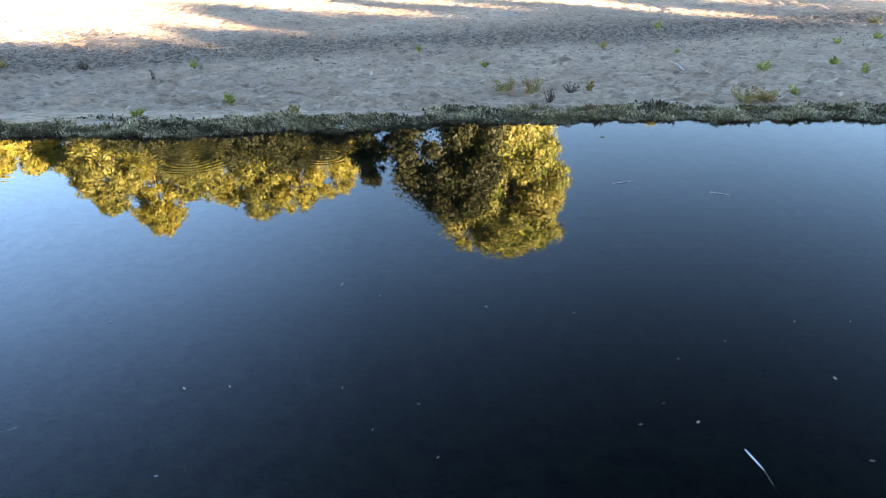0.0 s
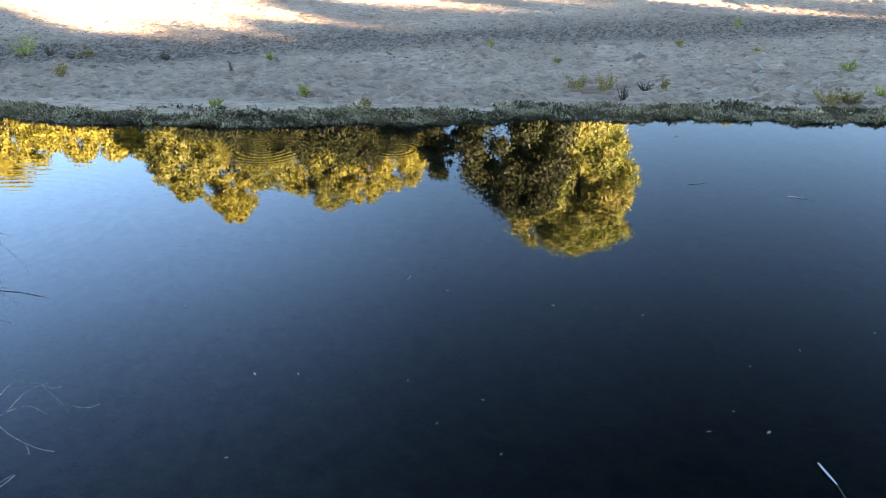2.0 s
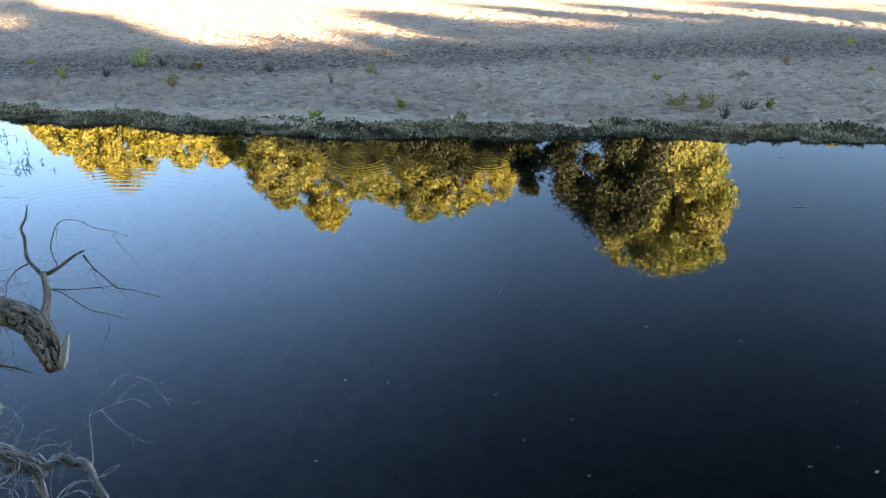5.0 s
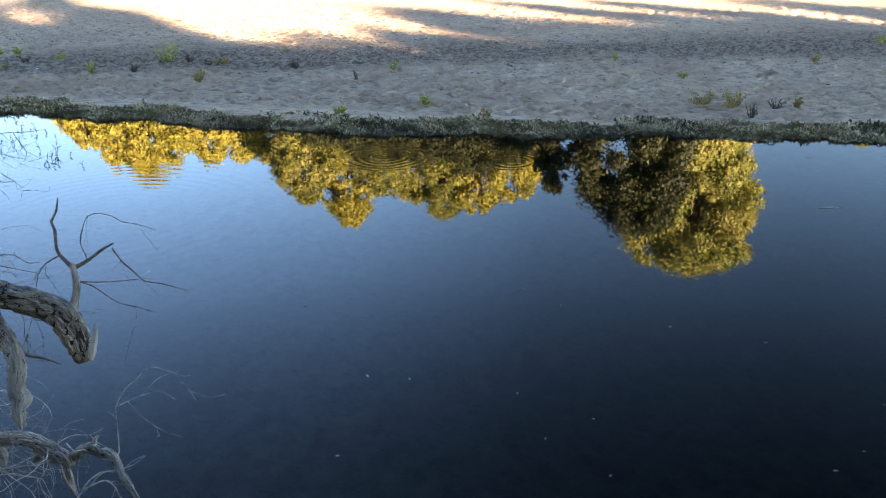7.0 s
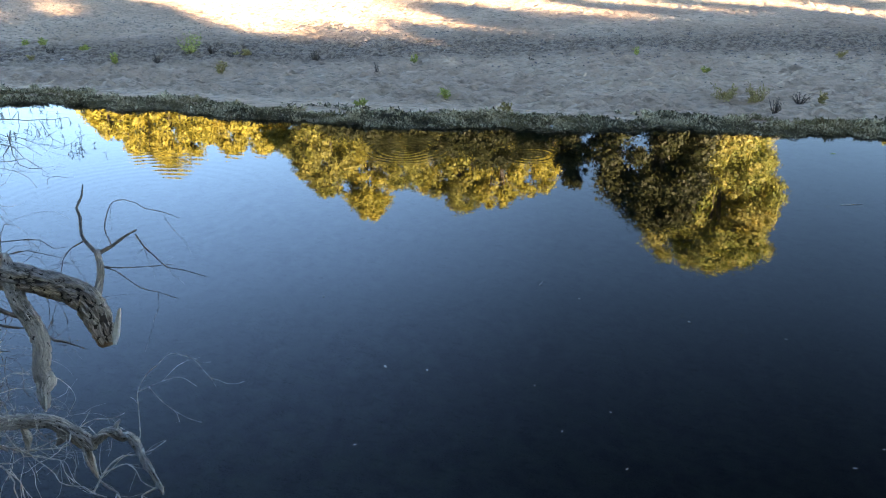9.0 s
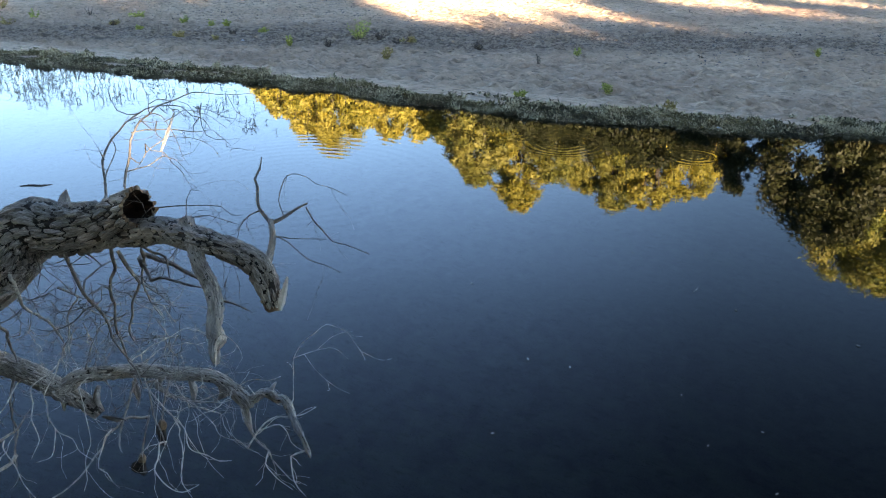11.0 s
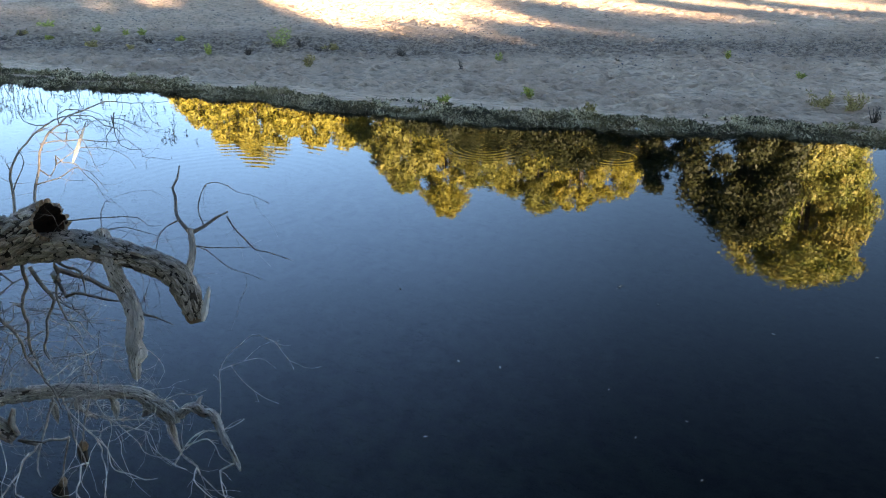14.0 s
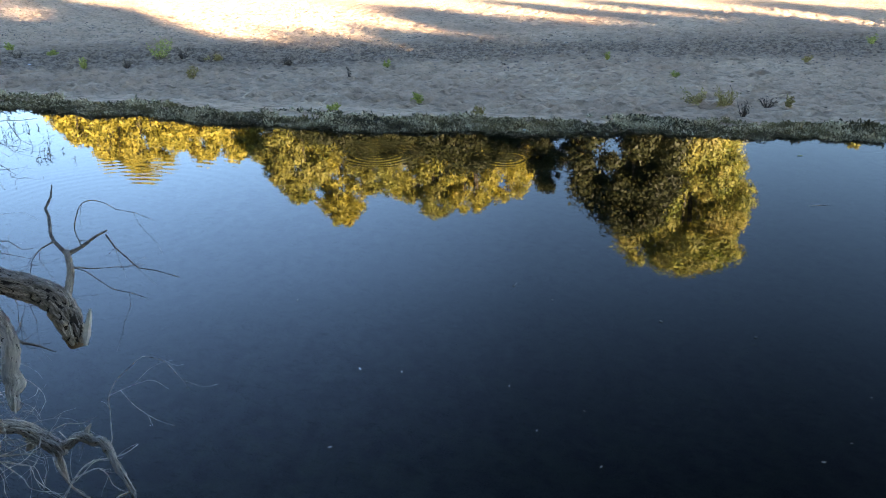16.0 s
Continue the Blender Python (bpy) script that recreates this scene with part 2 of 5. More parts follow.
LEAF_MAT = leaf_material("mat_leaves", [(0.0, (0.025, 0.022, 0.012)), (0.5, (0.12, 0.10, 0.048)), (0.85, (0.34, 0.27, 0.13)), (1.0, (0.42, 0.32, 0.15))], 0.1, 0.55, 0.5)
STEM_DARK = plain_material("withered_stem", (0.035, 0.025, 0.02), (0.10, 0.07, 0.05))
STEM = plain_material("weed_stem", (0.10, 0.09, 0.04), (0.2, 0.17, 0.08))
BARK_LIVE = bark_material("live_bark", (0.05, 0.04, 0.03), (0.14, 0.11, 0.09), (0.22, 0.19, 0.16), 0.4)
BARK_TRUNK = bark_material("furrowed_bark", (0.16, 0.134, 0.11), (0.48, 0.415, 0.35), (0.84, 0.76, 0.68), 1.0, 0.2)
BARK_LIMB = bark_material("pale_weathered_bark", (0.22, 0.185, 0.15), (0.60, 0.53, 0.455), (0.88, 0.81, 0.73), 1.7, 0.3)
BARK_DARK = plain_material("dark_brown_bark", (0.02, 0.015, 0.012), (0.075, 0.056, 0.044), 0.95, 60)
TWIG_DARK = plain_material("brown_twig", (0.07, 0.056, 0.045), (0.27, 0.22, 0.18), 0.8, 60)
TWIG_MID = plain_material("grey_brown_twig", (0.16, 0.13, 0.105), (0.56, 0.48, 0.41), 0.8, 60)
TWIG_PALE = plain_material("bleached_twig", (0.42, 0.36, 0.30), (0.88, 0.80, 0.70), 0.8, 60)
WOOD_RAW = plain_material("bare_split_wood", (0.55, 0.50, 0.44), (0.78, 0.74, 0.67), 0.7, 50)
WOOD_ROT = plain_material("rotten_heartwood", (0.015, 0.010, 0.008), (0.07, 0.035, 0.02), 0.95, 40)
WOOD_TORN = plain_material("torn_reddish_wood", (0.16, 0.09, 0.05), (0.40, 0.28, 0.18), 0.9, 60)
PEBBLE = plain_material("grey_pebble", (0.07, 0.06, 0.055), (0.28, 0.24, 0.21), 0.8, 6)
WHITE_BIT = plain_material("white_litter", (0.6, 0.6, 0.6), (0.8, 0.8, 0.8), 0.6)
FEATHER = plain_material("white_feather", (0.62, 0.62, 0.62), (0.80, 0.80, 0.79), 0.7)
LEAF_FLOAT = plain_material("drifting_leaf", (0.35, 0.31, 0.24), (0.6, 0.55, 0.45), 0.6)


# ---- shapes ----
def mesh(name, verts, faces, material, smooth=True, uvs=None):
    """A mesh from arrays; faces all have the same number of corners, or are a list of lists."""
    me = bpy.data.meshes.new(name)
    me.from_pydata([tuple(v) for v in np.asarray(verts).tolist()], [], [tuple(f) for f in (faces.tolist() if isinstance(faces, np.ndarray) else faces)])
    if uvs is not None:
        layer = me.uv_layers.new(name="UVMap")
        index = np.empty(len(me.loops), dtype=np.int32)
        me.loops.foreach_get("vertex_index", index)
        layer.data.foreach_set("uv", np.asarray(uvs, dtype=np.float32)[index].ravel())
    me.polygons.foreach_set("use_smooth", [smooth] * len(me.polygons))
    me.materials.append(material)
    me.update()
    return me


def part(name, me, parent, label=""):
    ob = new(name, me)
    ob.parent = parent
    return tagged(ob, label)


def thing(name, m, label, category, group="", kind=""):
    ob = new(name)
    ob.empty_display_size = 0.1
    ob.matrix_world = m
    return tagged(ob, label, category, group, kind)


def glide(points, step):
    """Points of a smooth line through the given ones, and the same for their further columns."""
    p = np.asarray(points, float)
    q = np.vstack([2 * p[0] - p[1], p, 2 * p[-1] - p[-2]])
    out = []
    for i in range(1, len(q) - 2):
        a, b, c, d = q[i - 1:i + 3]
        k = max(1, int(np.linalg.norm((c - b)[:3]) / step))
        for t in np.arange(k) / k:
            out.append(0.5 * (2 * b + (c - a) * t + (2 * a - 5 * b + 4 * c - d) * t * t + (3 * b - a - 3 * c + d) * t ** 3))
    out.append(p[-1])
    return np.array(out)


def scatter(k, seed):
    """Even random numbers from whole grid places."""
    h = (k[..., 0] * 73856093) ^ (k[..., 1] * 19349663) ^ (k[..., 2] * 83492791) ^ (seed * 2654435)
    h = (h ^ (h >> 13)) * 1274126177
    return [(((h >> s) & 1023) / 1023.0) for s in (3, 11, 19)]


def plates(q, seed):
    """Relief of bark split into blocky plates with deep cracks between, for points in units of a plate."""
    q = q + 0.16 * np.sin(q[:, [1, 2, 0]] * 2.9 + seed) + 0.09 * np.sin(q[:, [2, 0, 1]] * 7.3 + 2.0 * seed)
    home = np.floor(q).astype(np.int64)
    best, second, height = np.full(len(q), 9.0), np.full(len(q), 9.0), np.zeros(len(q))
    for dx in (-1, 0, 1):
        for dy in (-1, 0, 1):
            for dz in (-1, 0, 1):
                k = home + np.array([dx, dy, dz])
                jx, jy, jz = scatter(k, seed + 1)
                d = np.sqrt((k[:, 0] + jx - q[:, 0]) ** 2 + (k[:, 1] + jy - q[:, 1]) ** 2 + (k[:, 2] + jz - q[:, 2]) ** 2)
                nearer = d < best
                second = np.where(nearer, best, np.minimum(second, d))
                height = np.where(nearer, (jx + jy + jz) / 3.0, height)
                best = np.minimum(best, d)
    crack = np.clip((second - best) / 0.30, 0, 1)
    crack = crack * crack * (3 - 2 * crack)
    grain = np.sin(q[:, 0] * 9 + 3 * np.sin(q[:, 2] * 3)) * np.sin(q[:, 1] * 8 + 2 * np.sin(q[:, 2] * 5 + 1))
    return 1.25 * crack - 0.9 + 1.1 * (height - 0.5) * crack + 0.10 * grain, crack


def tube(points, sides=8, step=0.05, rough=0.0, seed=0, cap=True, ridge=0.0, open_to=0.24):
    """A bent, tapering limb: rows of x, y, z, radius. rough: bark relief as a share of the radius."""
    rng = np.random.default_rng(seed)
    p = glide(points, step)
    c, r = p[:, :3], np.maximum(p[:, 3], 0.0006)
    tan = np.gradient(c, axis=0)
    tan /= np.linalg.norm(tan, axis=1)[:, None] + 1e-9
    u = np.cross(tan[0], (0.3, 0.2, 1.0))
    u /= np.linalg.norm(u)
    verts, uvs, length = [], [], 0.0
    ang = np.arange(sides + 1) / sides * 2 * np.pi
    phase = rng.uniform(0, 6.28, 8)
    if ridge:
        run = np.concatenate([[0], np.cumsum(np.linalg.norm(np.diff(c, axis=0), axis=1))])
        cell = min(max(r.mean() * 0.40, 0.014), 0.042)
        q = np.stack([np.outer(r, np.cos(ang[:-1])), np.outer(r, np.sin(ang[:-1])), np.repeat(run[:, None] * 0.30, sides, 1)], 2)
        lift, crack = (k.reshape(len(c), sides) for k in plates(q.reshape(-1, 3) / cell, seed))
        lift = lift * (r * ridge * 0.9)[:, None]
    for i in range(len(c)):
        u = u - tan[i] * (u @ tan[i])
        u /= np.linalg.norm(u)
        v = np.cross(tan[i], u)
        if i:
            length += np.linalg.norm(c[i] - c[i - 1])
        rr = np.full(sides + 1, r[i])
        if rough:
            for j, f in enumerate((3, 5, 7, 11, 16, 19)):
                wob = 1.3 * np.sin(length * (5 + 3 * j) + phase[j])
                rr *= 1 + rough * (0.5 if f < 6 else 0.32) * np.sin(f * ang + wob + phase[(j + 3) % 8]) * (0.6 + 0.4 * np.sin(length * (17 + 4 * j) + phase[j]))
        if ridge:
            rr[:-1] += lift[i]
            rr[-1] = rr[0]
        verts.append(c[i] + np.outer(np.cos(ang) * rr, u) + np.outer(np.sin(ang) * rr, v))
        uvs.append(np.stack([ang / 6.2832 * 2 * np.pi * r.mean(), np.full(sides + 1, length)], 1))
    n = len(c)
    verts, uvs = np.vstack(verts), np.vstack(uvs)
    a = (np.arange(n - 1)[:, None] * (sides + 1) + np.arange(sides)[None]).ravel()
    faces = np.stack([a, a + 1, a + sides + 2, a + sides + 1], 1).tolist()
    if cap:
        faces += [list(range(sides - 1, -1, -1)), [(n - 1) * (sides + 1) + k for k in range(sides)]]
    cracks = None
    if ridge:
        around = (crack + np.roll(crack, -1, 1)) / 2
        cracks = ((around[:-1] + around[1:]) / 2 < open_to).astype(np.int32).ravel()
    return verts, faces, uvs, cracks


def darken_cracks(me, cracks):
    """Gives the faces in the cracks between the plates a darker bark colour."""
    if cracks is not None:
        me.materials.append(BARK_DARK)
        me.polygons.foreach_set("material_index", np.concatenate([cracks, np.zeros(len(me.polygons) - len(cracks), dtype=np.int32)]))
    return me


def limb(name, points, material, parent, sides=8, step=0.05, rough=0.0, seed=0, label="", ridge=0.0):
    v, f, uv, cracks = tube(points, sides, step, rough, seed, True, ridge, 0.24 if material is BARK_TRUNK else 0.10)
    return part(name, darken_cracks(mesh(name, v, f, material, True, uv), cracks), parent, label)


def leaves(centres, normals, size, rng, long=1.5, corners=4):
    """Pointed leaves, one a centre, as bent diamonds of two triangles each pair."""
    n = len(centres)
    a = rng.normal(size=(n, 3))
    nn = normals / (np.linalg.norm(normals, axis=1)[:, None] + 1e-9)
    a -= nn * (a * nn).sum(1)[:, None]
    a /= np.linalg.norm(a, axis=1)[:, None] + 1e-9
    b = np.cross(nn, a)
    s = (np.asarray(size) * rng.uniform(0.6, 1.35, n))[:, None]
    if corners == 3:
        v = np.stack([centres - a * s * long / 2 - b * s * 0.42, centres + a * s * long * 0.6, centres - a * s * long / 2 + b * s * 0.42], 1)
        return v.reshape(-1, 3), np.arange(3 * n).reshape(n, 3)
    v = np.stack([centres - a * s * long / 2, centres + b * s / 2 + nn * s * 0.12, centres + a * s * long / 2, centres - b * s / 2 + nn * s * 0.12], 1)
    return v.reshape(-1, 3), np.arange(4 * n).reshape(n, 4)


# ---- ground, river ----
SHORE_X = [-300, -40, -25, -21, -16, -12, -8, -5, -2, 0.2, 2.4, 4.6, 8.7, 14, 40, 300]
SHORE_Y = [10, 13.2, 13.6, 13.75, 14.05, 14.5, 14.25, 14.2, 14.75, 15.2, 15.42, 15.5, 15.6, 15.8, 16.5, 20]


def shore(x):
    return np.interp(x, SHORE_X, SHORE_Y) + 0.10 * np.sin(1.9 * x + 0.7) + 0.06 * np.sin(4.3 * x) + 0.03 * np.sin(9.1 * x + 2)


def ground_height(x, y):
    x, y = np.asarray(x, float), np.asarray(y, float)
    d = y - shore(x)
    far = np.where(d < 0, np.maximum(0.16 * d, -1.3), 0.05 * (1 - np.exp(-np.maximum(d, 0) / 0.4)) + 0.012 * np.clip(y - 16, 0, 60))
    near = np.interp(y, [-400, -6, -0.3, 0.5, 1.3, 1.9, 3.5], [2.6, 2.2, 2.05, 1.95, 0.6, -0.4, -1.4])
    dry = np.clip(d / 3, 0, 1)
    swell = 0.05 * np.sin(0.31 * x + 0.22 * y) * np.sin(0.17 * x - 0.41 * y + 1.3) + 0.025 * np.sin(0.9 * x - 0.7 * y) * np.sin(0.6 * y + 0.3 * x)
    return np.maximum(near, far + swell * dry)


def spread(inner0, inner1, step, outer, grow=1.25):
    a = list(np.arange(inner0, inner1 + step / 2, step))
    s = step
    while a[-1] < outer:
        s *= grow
        a.append(a[-1] + s)
    s = step
    while a[0] > -outer:
        s *= grow
        a.insert(0, a[0] - s)
    return np.array(a)


TRAIL = ((-10.8, 24.2), (-12.1, 31.5))


def build_ground():
    rng = np.random.default_rng(4)
    xs, ys = spread(-30, 17, 0.075, 1500), spread(14.4, 31, 0.06, 1500, 1.12)
    ys = np.sort(np.concatenate([ys[(ys < -2) | (ys > 4)], np.arange(-2, 4, 0.15)]))
    gx, gy = np.meshgrid(xs, ys)
    z = ground_height(gx, gy)
    # trampled sand: overlapping footprints and hummocks
    n = 17000
    fx, fy = rng.uniform(-30, 17, n), 16 + 22 * rng.random(n) ** 1.25
    size, way, deep = rng.uniform(0.06, 0.13, n), rng.uniform(-0.6, 0.6, n), rng.uniform(0.02, 0.075, n)
    # a trail of deeper footprints
    trail = np.linspace(0, 1, 46)
    fx[:46] = TRAIL[0][0] + (TRAIL[1][0] - TRAIL[0][0]) * trail + rng.normal(size=46) * 0.45
    fy[:46] = TRAIL[0][1] + (TRAIL[1][1] - TRAIL[0][1]) * trail + rng.normal(size=46) * 0.6
    size[:46], deep[:46] = rng.uniform(0.10, 0.14, 46), rng.uniform(0.09, 0.14, 46)
    ix, iy = np.searchsorted(xs, fx), np.searchsorted(ys, fy)
    dents = np.zeros_like(z)
    for k in range(n):
        sl = np.s_[max(0, iy[k] - 11):iy[k] + 12, max(0, ix[k] - 11):ix[k] + 12]
        dx, dy = gx[sl] - fx[k], gy[sl] - fy[k]
        c, s = math.cos(way[k]), math.sin(way[k])
        q = ((dx * c + dy * s) / (1.7 * size[k])) ** 2 + ((dy * c - dx * s) / size[k]) ** 2
        dents[sl] += deep[k] * (1.15 * np.exp(-0.5 * ((np.sqrt(q) - 1.5) / 0.35) ** 2) * 0.35 - np.exp(-q * 1.3))
    dry = np.clip((gy - shore(gx) - 0.9) / 0.5, 0, 1)
    z = z + dents * dry + np.where(gy < 1.9, 0.07 * np.sin(3.1 * gx + 1.7 * gy) * np.sin(1.3 * gx - 2.9 * gy), 0)
    z = np.where(gy - shore(gx) > 0.3, np.maximum(z, 0.025), z)
    nx, ny = len(xs), len(ys)
    v = np.stack([gx, gy, z], 2).reshape(-1, 3)
    a = (np.arange(ny - 1)[:, None] * nx + np.arange(nx - 1)[None]).ravel()
    f = np.stack([a, a + 1, a + nx + 1, a + nx], 1)
    return tagged(new("ground", mesh("ground", v, f, SAND)), "pale trampled river sand sloping gently to the water", "ground", kind="structure")


build_ground()
wv = [(-1400, -3, 0), (1400, -3, 0), (1400, 30, 0), (-1400, 30, 0)]
tagged(new("water", mesh("water", wv, [(0, 1, 2, 3)], WATER, False)), "still dark blue river water mirroring trees and sky", "water", kind="structure")


# ---- trees over the far bank, and those behind the near bank that shade the sand ----
FLECK = (-3.33, 3.0, 2.5)


def tree(x, y, height, spread_x, spread_y, low, leaf, count, material, label, seed, lumps=110, top=0.75, name="tree", group="", fat=(0.11, 0.32), corners=3, lobe=0.55):
    """low: where the crown begins. top: below 1 the crown is widest high up, above 1 it tapers to a spire."""
    rng = np.random.default_rng(seed)
    z0 = float(ground_height(x, y))
    root = thing(name, pose(x, y, z0 - 0.05), label, "tree", group)
    tall = height - low
    limb("trunk", [(0, 0, -0.2, height * 0.030), (0.15, 0.1, low * 0.6, height * 0.022), (0.3 * rng.normal(), 0.2, low + tall * 0.35, height * 0.014),
                   (0.5 * rng.normal(), 0, low + tall * 0.8, height * 0.004)], BARK_LIVE, root, 10, 0.8, 0.15, seed)
    u = rng.random(lumps) ** 0.85
    u[:4] = 0.97, 0.9, 0.82, 0.75
    prof = np.sin(np.pi * np.clip(u, 0.02, 0.98) ** top) ** 0.5
    th = rng.uniform(0, 6.2832, lumps)
    lobes = np.array([1 + lobe * noise.noise(Vector((1.4 * math.cos(a), 1.4 * math.sin(a), 2.6 * b + seed))) for a, b in zip(th, u)])
    rad = prof * np.sqrt(rng.uniform(0.25, 1, lumps)) * np.clip(lobes, 0.5, 1.35)
    size = np.minimum(spread_x, tall * 0.5) * rng.uniform(*fat, lumps) * (0.55 + 0.45 * prof)
    lx, ly = np.cos(th) * rad * np.maximum(spread_x - size, 0.1), np.sin(th) * rad * np.maximum(spread_y - size, 0.1)
    lz = low + size * 0.6 + u * (tall - size * 1.4)
    for k in range(0, lumps, max(1, lumps // 8)):
        h0 = low + 0.45 * (lz[k] - low)
        limb("limb", [(0.1, 0.05, h0 * 0.85, height * 0.010), (lx[k] * 0.5, ly[k] * 0.5, h0 + 0.45 * (lz[k] - h0), height * 0.006), (lx[k], ly[k], lz[k], height * 0.002)], BARK_LIVE, root, 6, 1.0, 0.0, seed + k)
    weight = size ** 2 / (size ** 2).sum()
    pick = rng.choice(lumps, count, p=weight)
    d = rng.normal(size=(count, 3))
    d /= np.linalg.norm(d, axis=1)[:, None]
    fill = rng.random(count) ** 0.22
    # small sprays give each lump a ragged skin
    sprays = rng.normal(size=(lumps, 26, 3))
    sprays /= np.linalg.norm(sprays, axis=2)[..., None]
    near = sprays[pick, rng.integers(0, 26, count)]
    d = d + near * rng.uniform(0.0, 1.6, count)[:, None]
    d /= np.linalg.norm(d, axis=1)[:, None]
    c = np.stack([lx[pick], ly[pick], lz[pick]], 1) + d * (size[pick] * fill * rng.uniform(0.7, 1.7, count))[:, None]
    c[:, 2] -= 0.12 * size[pick] * (d[:, 0] ** 2 + d[:, 1] ** 2)
    # a chink in the leaves lets one fleck of sun through to the dead tree
    off = c + np.array([x, y, z0]) - np.array(FLECK)
    keep = np.linalg.norm(np.cross(off, np.array(sun_dir)), axis=1) > 0.33
    keep |= rng.random(count) < 0.001
    c, d, count = c[keep], d[keep], int(keep.sum())
    normal = d * 0.9 + rng.normal(size=(count, 3)) * 0.38 + np.array([0, 0, 0.25])
    v, f = leaves(c, normal, leaf, rng, 1.4, corners)
    part("crown", mesh("crown", v, f, material, False), root)
    return root


def bank_tree(azimuth, elevation, far, wide, material, label, seed, count=9000, low=0.25, **more):
    """A tree whose top stands at that bearing and height of view over the mirroring water."""
    a = radians(azimuth)
    h = far * math.tan(radians(elevation + 0.5)) - 3.6
    x, y = far * math.sin(a), far * math.cos(a)
    return tree(x, y, h - float(ground_height(x, y)), wide, wide * 0.9, h * low, 0.17, int(count * 2.1), material, label, seed, **more)


GOLD = "autumn cottonwood with golden yellow leaves behind the sandbank"
OLIV = "broad cottonwood with olive and yellowing leaves behind the sandbank"
DARK = "dark green tree behind the sandbank, shade put into its leaf colour"
tree(4.9, 60.0, 20.8, 5.8, 5.2, 2.4, 0.14, 220000, LEAF_BROAD, OLIV, 11, 420, 2.6, lobe=0.25, fat=(0.06, 0.19))
bank_tree(0.8, 20.0, 53, 3.9, LEAF_SHADE_TINT, DARK, 12, 30000, 0.12, top=1.4, lumps=110, lobe=0.9)
bank_tree(-5.3, 17.3, 70, 2.4, LEAF_SHADE_TINT, DARK, 13, 9000, top=1.0)
bank_tree(-3.2, 15.8, 72, 2.4, LEAF_SHADE_TINT, DARK, 14, 8000, top=1.0)
for k, (az, el, far, wide, mat, lab) in enumerate([
        (-37.6, 12.9, 76, 2.3, LEAF_GOLD, GOLD), (-35.9, 14.2, 78, 2.6, LEAF_GOLD, GOLD), (-34.0, 15.5, 76, 2.6, LEAF_GOLD, GOLD),
        (-32.0, 13.6, 80, 2.4, LEAF_GOLD, GOLD), (-30.0, 14.8, 78, 2.2, LEAF_GOLD, GOLD), (-27.7, 14.8, 80, 2.5, LEAF_GOLD, GOLD),
        (-25.6, 15.1, 82, 2.8, LEAF_OLIVE, OLIV), (-23.5, 17.9, 71, 2.5, LEAF_OLIVE, OLIV), (-20.5, 19.6, 80, 3.0, LEAF_GOLD, GOLD),
        (-17.8, 17.6, 76, 3.2, LEAF_OLIVE, OLIV), (-15.6, 18.0, 80, 3.0, LEAF_GOLD, GOLD), (-13.4, 19.3, 78, 3.2, LEAF_OLIVE, OLIV),
        (-10.8, 18.9, 76, 3.0, LEAF_GOLD, GOLD), (-8.2, 18.1, 80, 3.0, LEAF_GOLD, GOLD), (14.8, 12.6, 75, 1.4, LEAF_OLIVE, OLIV)]):
    bank_tree(az, el, far, wide * 1.4, mat, lab, 20 + k, 18000, top=1.15, lumps=190, fat=(0.07, 0.22))
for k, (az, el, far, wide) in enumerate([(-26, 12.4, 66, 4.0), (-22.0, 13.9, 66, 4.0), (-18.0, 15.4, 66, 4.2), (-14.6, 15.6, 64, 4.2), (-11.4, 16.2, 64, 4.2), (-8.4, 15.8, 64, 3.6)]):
    bank_tree(az, el, far, wide * 1.2, LEAF_SHADE_TINT, DARK, 50 + k, 16000, 0.06, top=1.2, lobe=0.9, lumps=150, fat=(0.07, 0.22))

for k, (az, el, far, wide) in enumerate([(-38.2, 12.0, 84, 3), (-33, 12.8, 86, 3.5), (-28.8, 13.6, 88, 3.5), (-22, 16.2, 86, 3.5), (-18.6, 16.6, 88, 3.5), (-11.8, 17.2, 88, 3.5), (-6.6, 16.0, 88, 3.0)]):
    bank_tree(az, el, far, wide, LEAF_GOLD if k % 2 else LEAF_OLIVE, GOLD if k % 2 else OLIV, 60 + k, 9000, top=1.1)

SHADE = "tall leafy riverside tree on the near bank"
for k, (x, h, w) in enumerate([(3, 16.5, 4.2), (7.6, 16.5, 3.4), (10.6, 16.2, 2.0), (17.6, 17.5, 2.6), (24.5, 12.1, 4.2), (29.5, 13.4, 3.0), (35, 15.8, 3.6), (44, 17.6, 3.0),
                               (38.5, 14.9, 3.4), (41.0, 14.4, 2.8), (43.6, 14.6, 2.8), (50, 18, 2.4), (57, 18, 4.0), (13.4, 12.6, 3.0), (20.5, 11.8, 3.4), (48, 14.2, 3.4), (64, 18, 4.5), (-4, 13, 3.5)]):
    tree(x, -5.0 - 0.3 * (k % 3), h - 2.2, w, 2.6, 2.0, 0.31, 1700 if k in (4, 5) else 6500, LEAF_OLIVE, SHADE, 80 + k, 44, 1.0, group="near bank trees", fat=(0.24, 0.46), corners=4)
